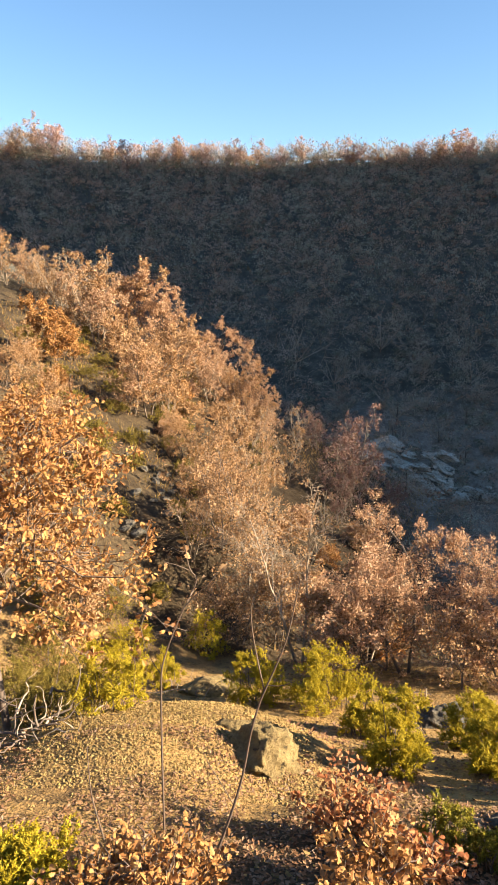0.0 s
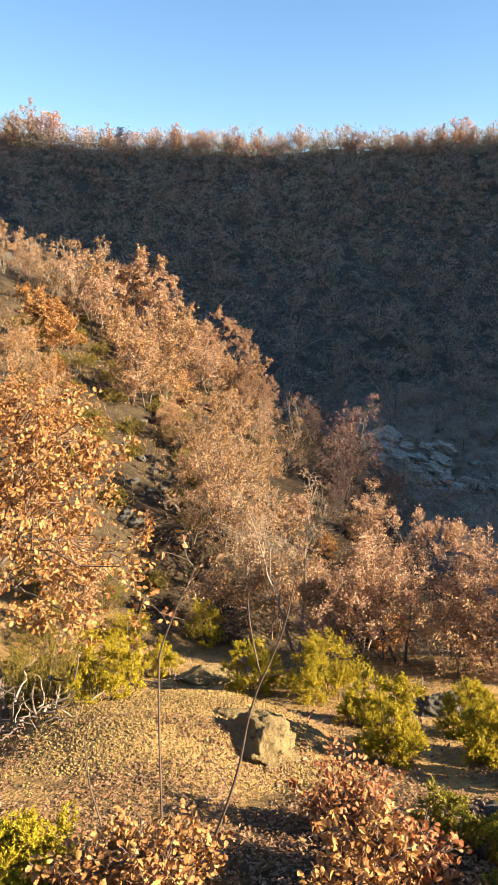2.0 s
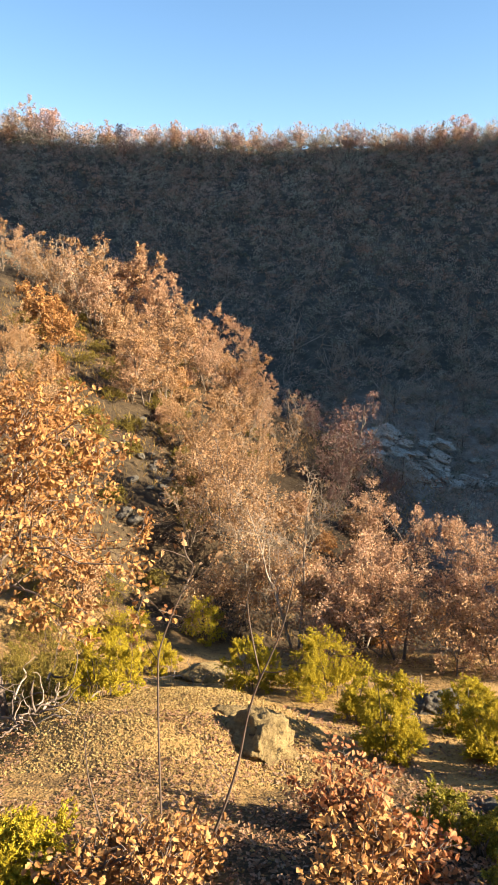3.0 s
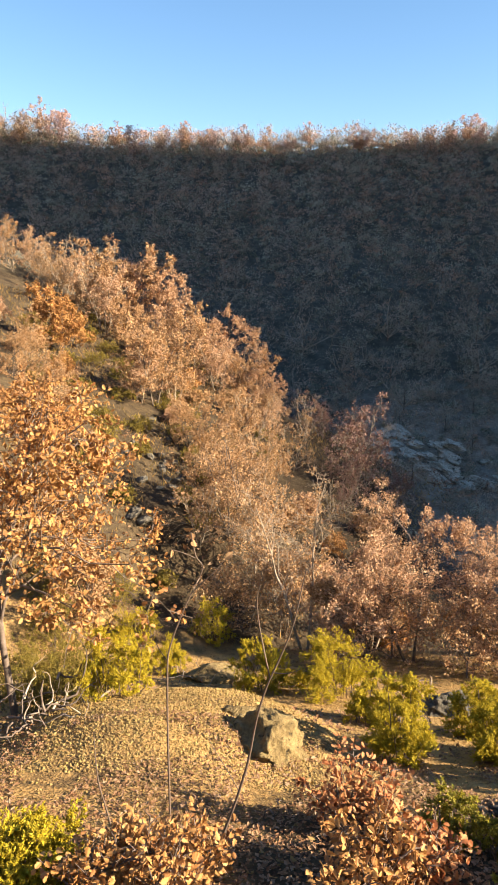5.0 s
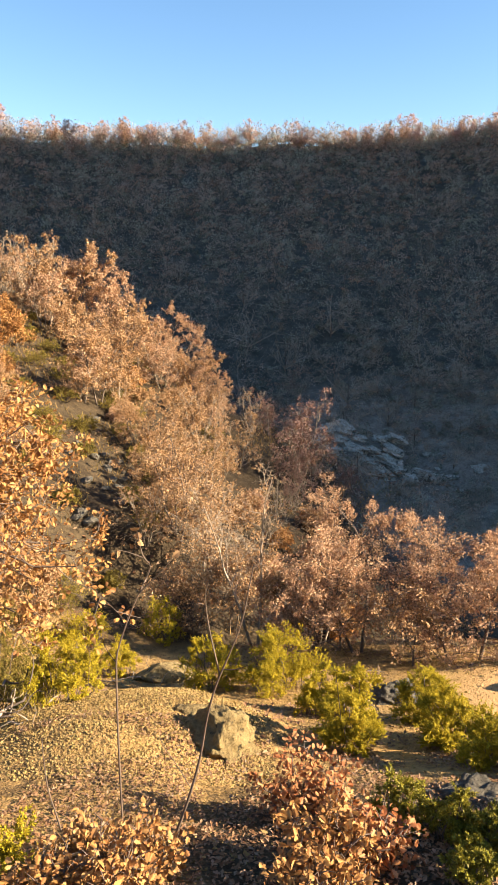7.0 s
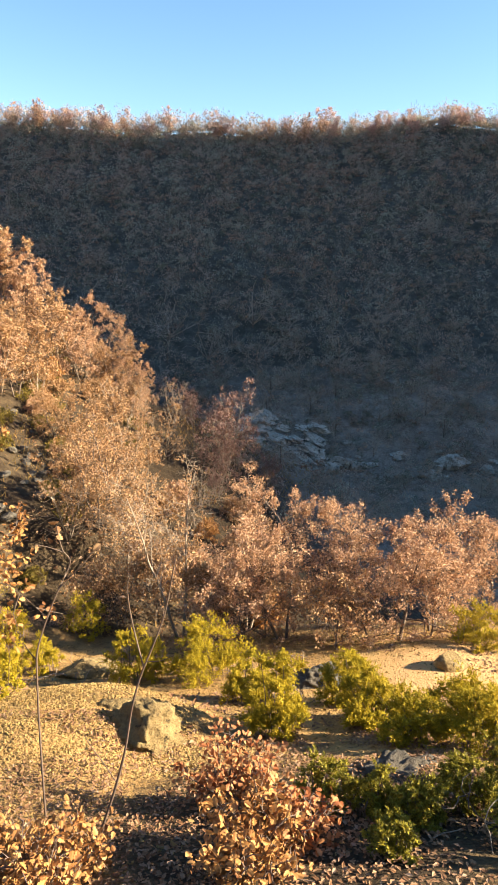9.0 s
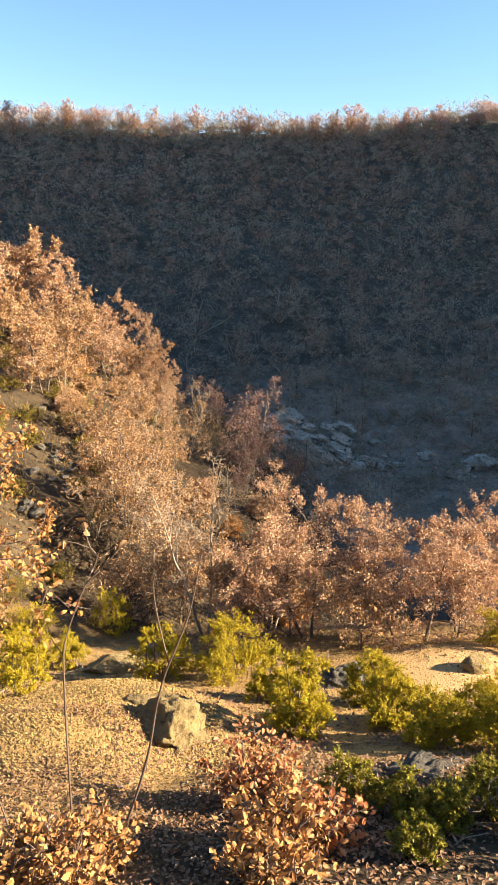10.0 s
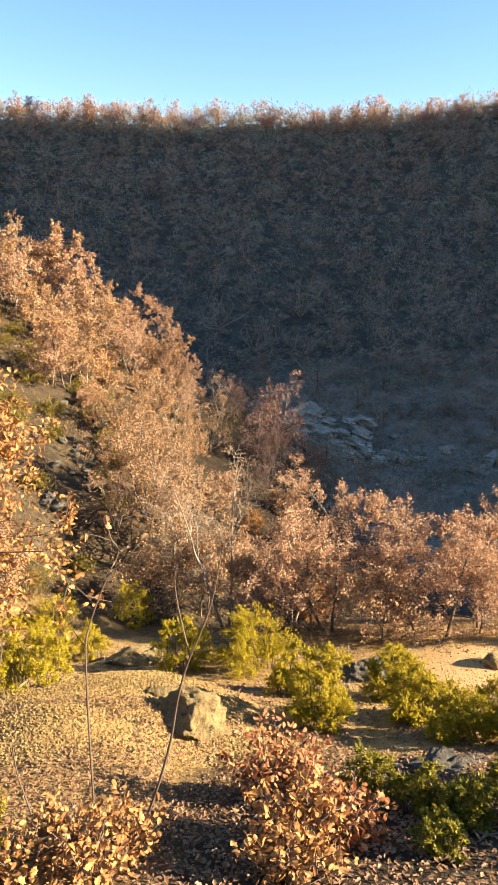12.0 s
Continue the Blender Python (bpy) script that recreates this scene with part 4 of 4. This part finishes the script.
    ob = new("far_woods", soup.mesh("far_woods", [HAZED_LEAF, FAR_GREEN, HAZED_TWIG, HAZED_GREY_LEAF, HAZED_RUSSET_LEAF, BARK]))
    tagged(ob, "leafless and brown-leaved oak woods covering the shaded hillside", "woods", kind="stuff")


build_far_woods()

# crest trees against the sky
rng = np.random.default_rng(12)
crest_kinds = []
for i in range(150):
    x = -66 + 0.985 * i + rng.normal() * 0.5
    k = (0, 1, 2, 2, 3, 4, 4, 2)[rng.integers(0, 8)]
    y = 154.5 + rng.normal() * 2.2
    s = rng.uniform(0.78, 1.2) * (1.3 if x < -44 else 0.8 if x > 50 else 1.0)
    if i < 5:
        ob = thing("oak_tree", x, y, "thin bare oak standing on the hill's crest" if i in (2, 4) else "pinkish brown oak standing on the hill's crest", "tree", "crest oaks", rng.uniform(0, 360))
        oak(ob, 700 + i, 5.6, 2.2, (9, 5), 2, (1700, 1600, 70, 1700, 16)[i], 0.22, (CREST_LEAF, CREST_LEAF, HAZED_LEAF, DUSKY_LEAF, HAZED_LEAF)[i], TWIG if i in (2, 4) else BARK, small="far", sides=3, fine=i in (2, 4), low=0.12, per=8, girth=1.7, opening=(22, 58))
        crest_kinds.append(ob)
    else:
        copy_thing(crest_kinds[k], Matrix.LocRotScale((x, y, floor_at(x, y) - 0.1), Euler((0, 0, rng.uniform(0, 6.28))), (s * 1.1, s * 1.1, s)))


# ---- saplings ----
def sapling(x, y, stems, label, leaves=()):
    ob = thing("sapling", x, y, label, "sapling")
    for i, (pts, r0, r1) in enumerate(stems):
        fine = []
        for a, b in zip(pts[:-1], pts[1:]):
            fine += [np.array(a) * (1 - f) + np.array(b) * f for f in (0, 0.25, 0.5, 0.75)]
        fine.append(np.array(pts[-1]))
        for _ in range(3):
            fine = [fine[0]] + [(p + 2 * q + r) / 4 for p, q, r in zip(fine[:-2], fine[1:-1], fine[2:])] + [fine[-1]]
        s = Soup()
        tube(s, fine, r0 * 0.72, r1 * 0.75, 6)
        part("stem" if i == 0 else "branch", s, [SMOOTH_BARK], ob, smooth=True)
    rng = np.random.default_rng(int(abs(x) * 100))
    for p in leaves:
        leaf = new("leaf", leaf_mesh(LEAF))
        leaf.parent = ob
        leaf.matrix_basis = Matrix.Translation(p) @ Matrix(frames(1, rng, -0.5)[0].T.tolist()).to_4x4() @ Matrix.Scale(0.07, 4)
    return ob


sapling(-0.32, 3.83, (
    (((0, 0, -0.05), (0.11, -0.03, 0.3), (0.2, -0.06, 0.66), (0.24, -0.09, 0.97), (0.3, -0.12, 1.22), (0.38, -0.15, 1.43), (0.46, -0.18, 1.67), (0.5, -0.21, 1.93), (0.52, -0.24, 2.05)), 0.0135, 0.004),
    (((0.325, -0.13, 1.28), (0.27, -0.1, 1.53), (0.245, -0.09, 1.69), (0.24, -0.12, 1.82), (0.26, -0.15, 1.9)), 0.008, 0.004),
    (((0.34, -0.14, 1.33), (0.42, -0.2, 1.36), (0.5, -0.24, 1.42)), 0.005, 0.002),
    (((0.245, -0.09, 1.72), (0.21, -0.12, 1.76), (0.19, -0.13, 1.75)), 0.004, 0.002)), "slender leafless leaning sapling with a forked stem")
sapling(-0.71, 4.22, (
    (((0, 0, -0.05), (0, 0, 0.33), (0, 0, 0.79), (0.01, 0, 1.23), (0.02, 0, 1.32), (0.07, 0, 1.48), (0.16, 0, 1.71), (0.25, 0, 1.89), (0.27, 0, 1.96), (0.22, 0, 2.01), (0.2, 0, 2.11), (0.19, 0, 2.19)), 0.0115, 0.004),
    (((0.18, 0, 1.75), (0.27, -0.03, 1.86), (0.35, -0.05, 1.94), (0.41, -0.04, 2.02)), 0.006, 0.003),
    (((0.01, 0, 1.25), (-0.04, 0.02, 1.31), (-0.07, 0.03, 1.37)), 0.005, 0.003),
    (((0.22, 0, 2.01), (0.13, -0.02, 2.06), (0.06, -0.03, 2.08)), 0.004, 0.002)), "thin upright sapling with a few dead leaves at its tip",
    ((0.19, 0, 2.19), (0.2, 0.02, 2.14), (0.17, -0.02, 2.1), (0.06, -0.03, 2.08), (0.41, -0.04, 2.02), (0.21, 0, 2.22)))
sapling(-0.96, 3.65, ((((0, 0, -0.05), (-0.05, 0, 0.25), (-0.1, 0, 0.46), (-0.11, 0, 0.66), (-0.11, 0, 0.84)), 0.009, 0.003),), "thin bare brown sapling on the bank")
sapling(-0.21, 4.85, ((((0, 0, -0.03), (-0.11, 0, 0.21), (-0.23, 0, 0.42), (-0.28, 0, 0.55)), 0.006, 0.002),), "pale dry stalk leaning over the bank")


def build_litter():
    rng = np.random.default_rng(17)

    def spots(n, x0, x1, y0, y1):
        x, y = rng.uniform(x0, x1, n), rng.uniform(y0, y1, n)
        return np.stack([x, y, ground(x, y)], 1)

    soup = Soup()
    p = spots(25000, -2.6, 3.4, 2.2, 6.0)
    d = value_noise(p[:, 0] / 0.6, p[:, 1] / 0.6, 5) + 0.35 * (p[:, 1] < 4.9) + 0.6 * (np.hypot(p[:, 0] - 1.2, p[:, 1] - 3.3) < 1.7)
    p = p[d > 0.05]
    p[:, 2] += rng.uniform(0.0, 0.03, len(p))
    turns, sizes, half = frames(len(p), rng, 0, 0.7), rng.uniform(0.02, 0.045, len(p)), len(p) // 2
    strew(soup, PLAIN, PLAIN_FACES, p[:half], turns[:half], sizes[:half])
    strew(soup, SMALL, SMALL_FACES, p[half:], turns[half:], sizes[half:])
    p = spots(17000, -5, 7, 5.5, 13.5)
    p = p[value_noise(p[:, 0] / 0.9, p[:, 1] / 0.9, 6) > 0.0]
    p = p[np.hypot((p[:, 0] + 1.1) / 1.35, (p[:, 1] - 6.5) / 1.25) > 1.0]
    p[:, 2] += rng.uniform(0.0, 0.02, len(p))
    strew(soup, SMALL, SMALL_FACES, p, frames(len(p), rng, 0, 0.75), rng.uniform(0.04, 0.08, len(p)))
    p = spots(20000, -14, 8, 13.5, 38)
    p = p[value_noise(p[:, 0] / 2, p[:, 1] / 2, 7) > 0.1]
    strew(soup, SMALL, SMALL_FACES, p, frames(len(p), rng, 0, 0.6), rng.uniform(0.08, 0.16, len(p)))
    tagged(new("leaf_litter", soup.mesh("leaf_litter", [LITTER])), "brown curled oak leaves strewn over the ground", "leaf litter", kind="stuff")

    soup = Soup()
    blade = np.array(((-0.06, 0, 0), (0.06, 0, 0), (0.0, 1, 0.12)))
    p = spots(150000, -5, 7, 2.4, 13)
    p = p[value_noise(p[:, 0] / 0.8, p[:, 1] / 0.8, 15) + 0.4 * rng.normal(size=len(p)) > 0.25]
    p = p[np.hypot(p[:, 0] - 1.0, p[:, 1] - 3.5) > 1.6]
    p = p[np.hypot(p[:, 0] - 4.2, p[:, 1] - 7.7) > 1.0]
    strew(soup, blade, [[[0, 1, 2]]], p, frames(len(p), rng, 1.0), rng.uniform(0.018, 0.065, len(p)))
    p = spots(18000, -14, 8, 13.5, 38)
    p = p[value_noise(p[:, 0] / 2.5, p[:, 1] / 2.5, 25) > 0.0]
    strew(soup, blade, [[[0, 1, 2]]], p, frames(len(p), rng, 1.6), rng.uniform(0.10, 0.28, len(p)))
    tagged(new("dry_grass", soup.mesh("dry_grass", [STRAW])), "short dry straw-coloured grass on the bank", "grass", kind="stuff")

    soup = Soup()
    gem = np.array(((1, 0, 0), (0, 1, 0), (-0.8, 0.1, 0.1), (0.1, -0.9, 0), (0, 0.1, 0.7), (0, 0, -0.6)))
    p = spots(16000, -4, 6.5, 3, 11.5)
    strew(soup, gem, [[[0, 1, 4], [1, 2, 4], [2, 3, 4], [3, 0, 4]]], p, frames(len(p), rng), rng.uniform(0.005, 0.022, len(p)) * (1 + (rng.random(len(p)) > 0.97)))
    p = spots(15000, -2.7, 0.5, 5.0, 7.8)
    strew(soup, gem, [[[0, 1, 4], [1, 2, 4], [2, 3, 4], [3, 0, 4]]], p, frames(len(p), rng, 0, 0.3), rng.uniform(0.006, 0.021, len(p)))
    tagged(new("gravel", soup.mesh("gravel", [CLOD])), "tan clods and gravel scattered on the bank", "gravel", kind="stuff")


build_litter()


# ---- dead wood ----
def dead_branch(x, y, label, seed, reach, count, thick=0.012, tall=0.3):
    ob = thing("dead_branch", x, y, label, "branch")
    rng = np.random.default_rng(seed)
    for i in range(count):
        a = rng.uniform(0, 6.28)
        start = np.array([rng.normal() * reach * 0.35, rng.normal() * reach * 0.35, 0.02])
        pts = limb(rng, start, (math.cos(a), math.sin(a), tall * rng.uniform(0, 2)), reach * rng.uniform(0.5, 1.2), 9, 0.42, -0.02)
        s = Soup()
        tube(s, pts, thick * rng.uniform(0.5, 1.0), 0.003, 5)
        part("twig", s, [BARK if i % 3 else TWIG], ob, smooth=True)


dead_branch(-2.4, 6.2, "tangle of grey dead roots and branches", 3, 0.75, 40, 0.017, 0.6)
dead_branch(1.75, 7.1, "bleached dead branches beside a juniper", 4, 0.6, 9, 0.012, 0.4)
dead_branch(2.0, 8.9, "bleached crooked dead branch among the oaks", 5, 0.7, 7, 0.014, 0.9)
dead_branch(-1.4, 13.0, "pale dead brushwood in the gully", 6, 1.0, 14, 0.013, 0.8)
dead_branch(0.35, 4.0, "thin fallen twigs on the leaf litter", 7, 0.5, 8, 0.007, 0.1)
dead_branch(2.1, 3.0, "dry grey twigs beside a dark juniper", 8, 0.5, 12, 0.006, 0.6)
dead_branch(-1.3, 9.4, "pale dead twigs before the gully", 9, 0.7, 10, 0.01, 0.6)
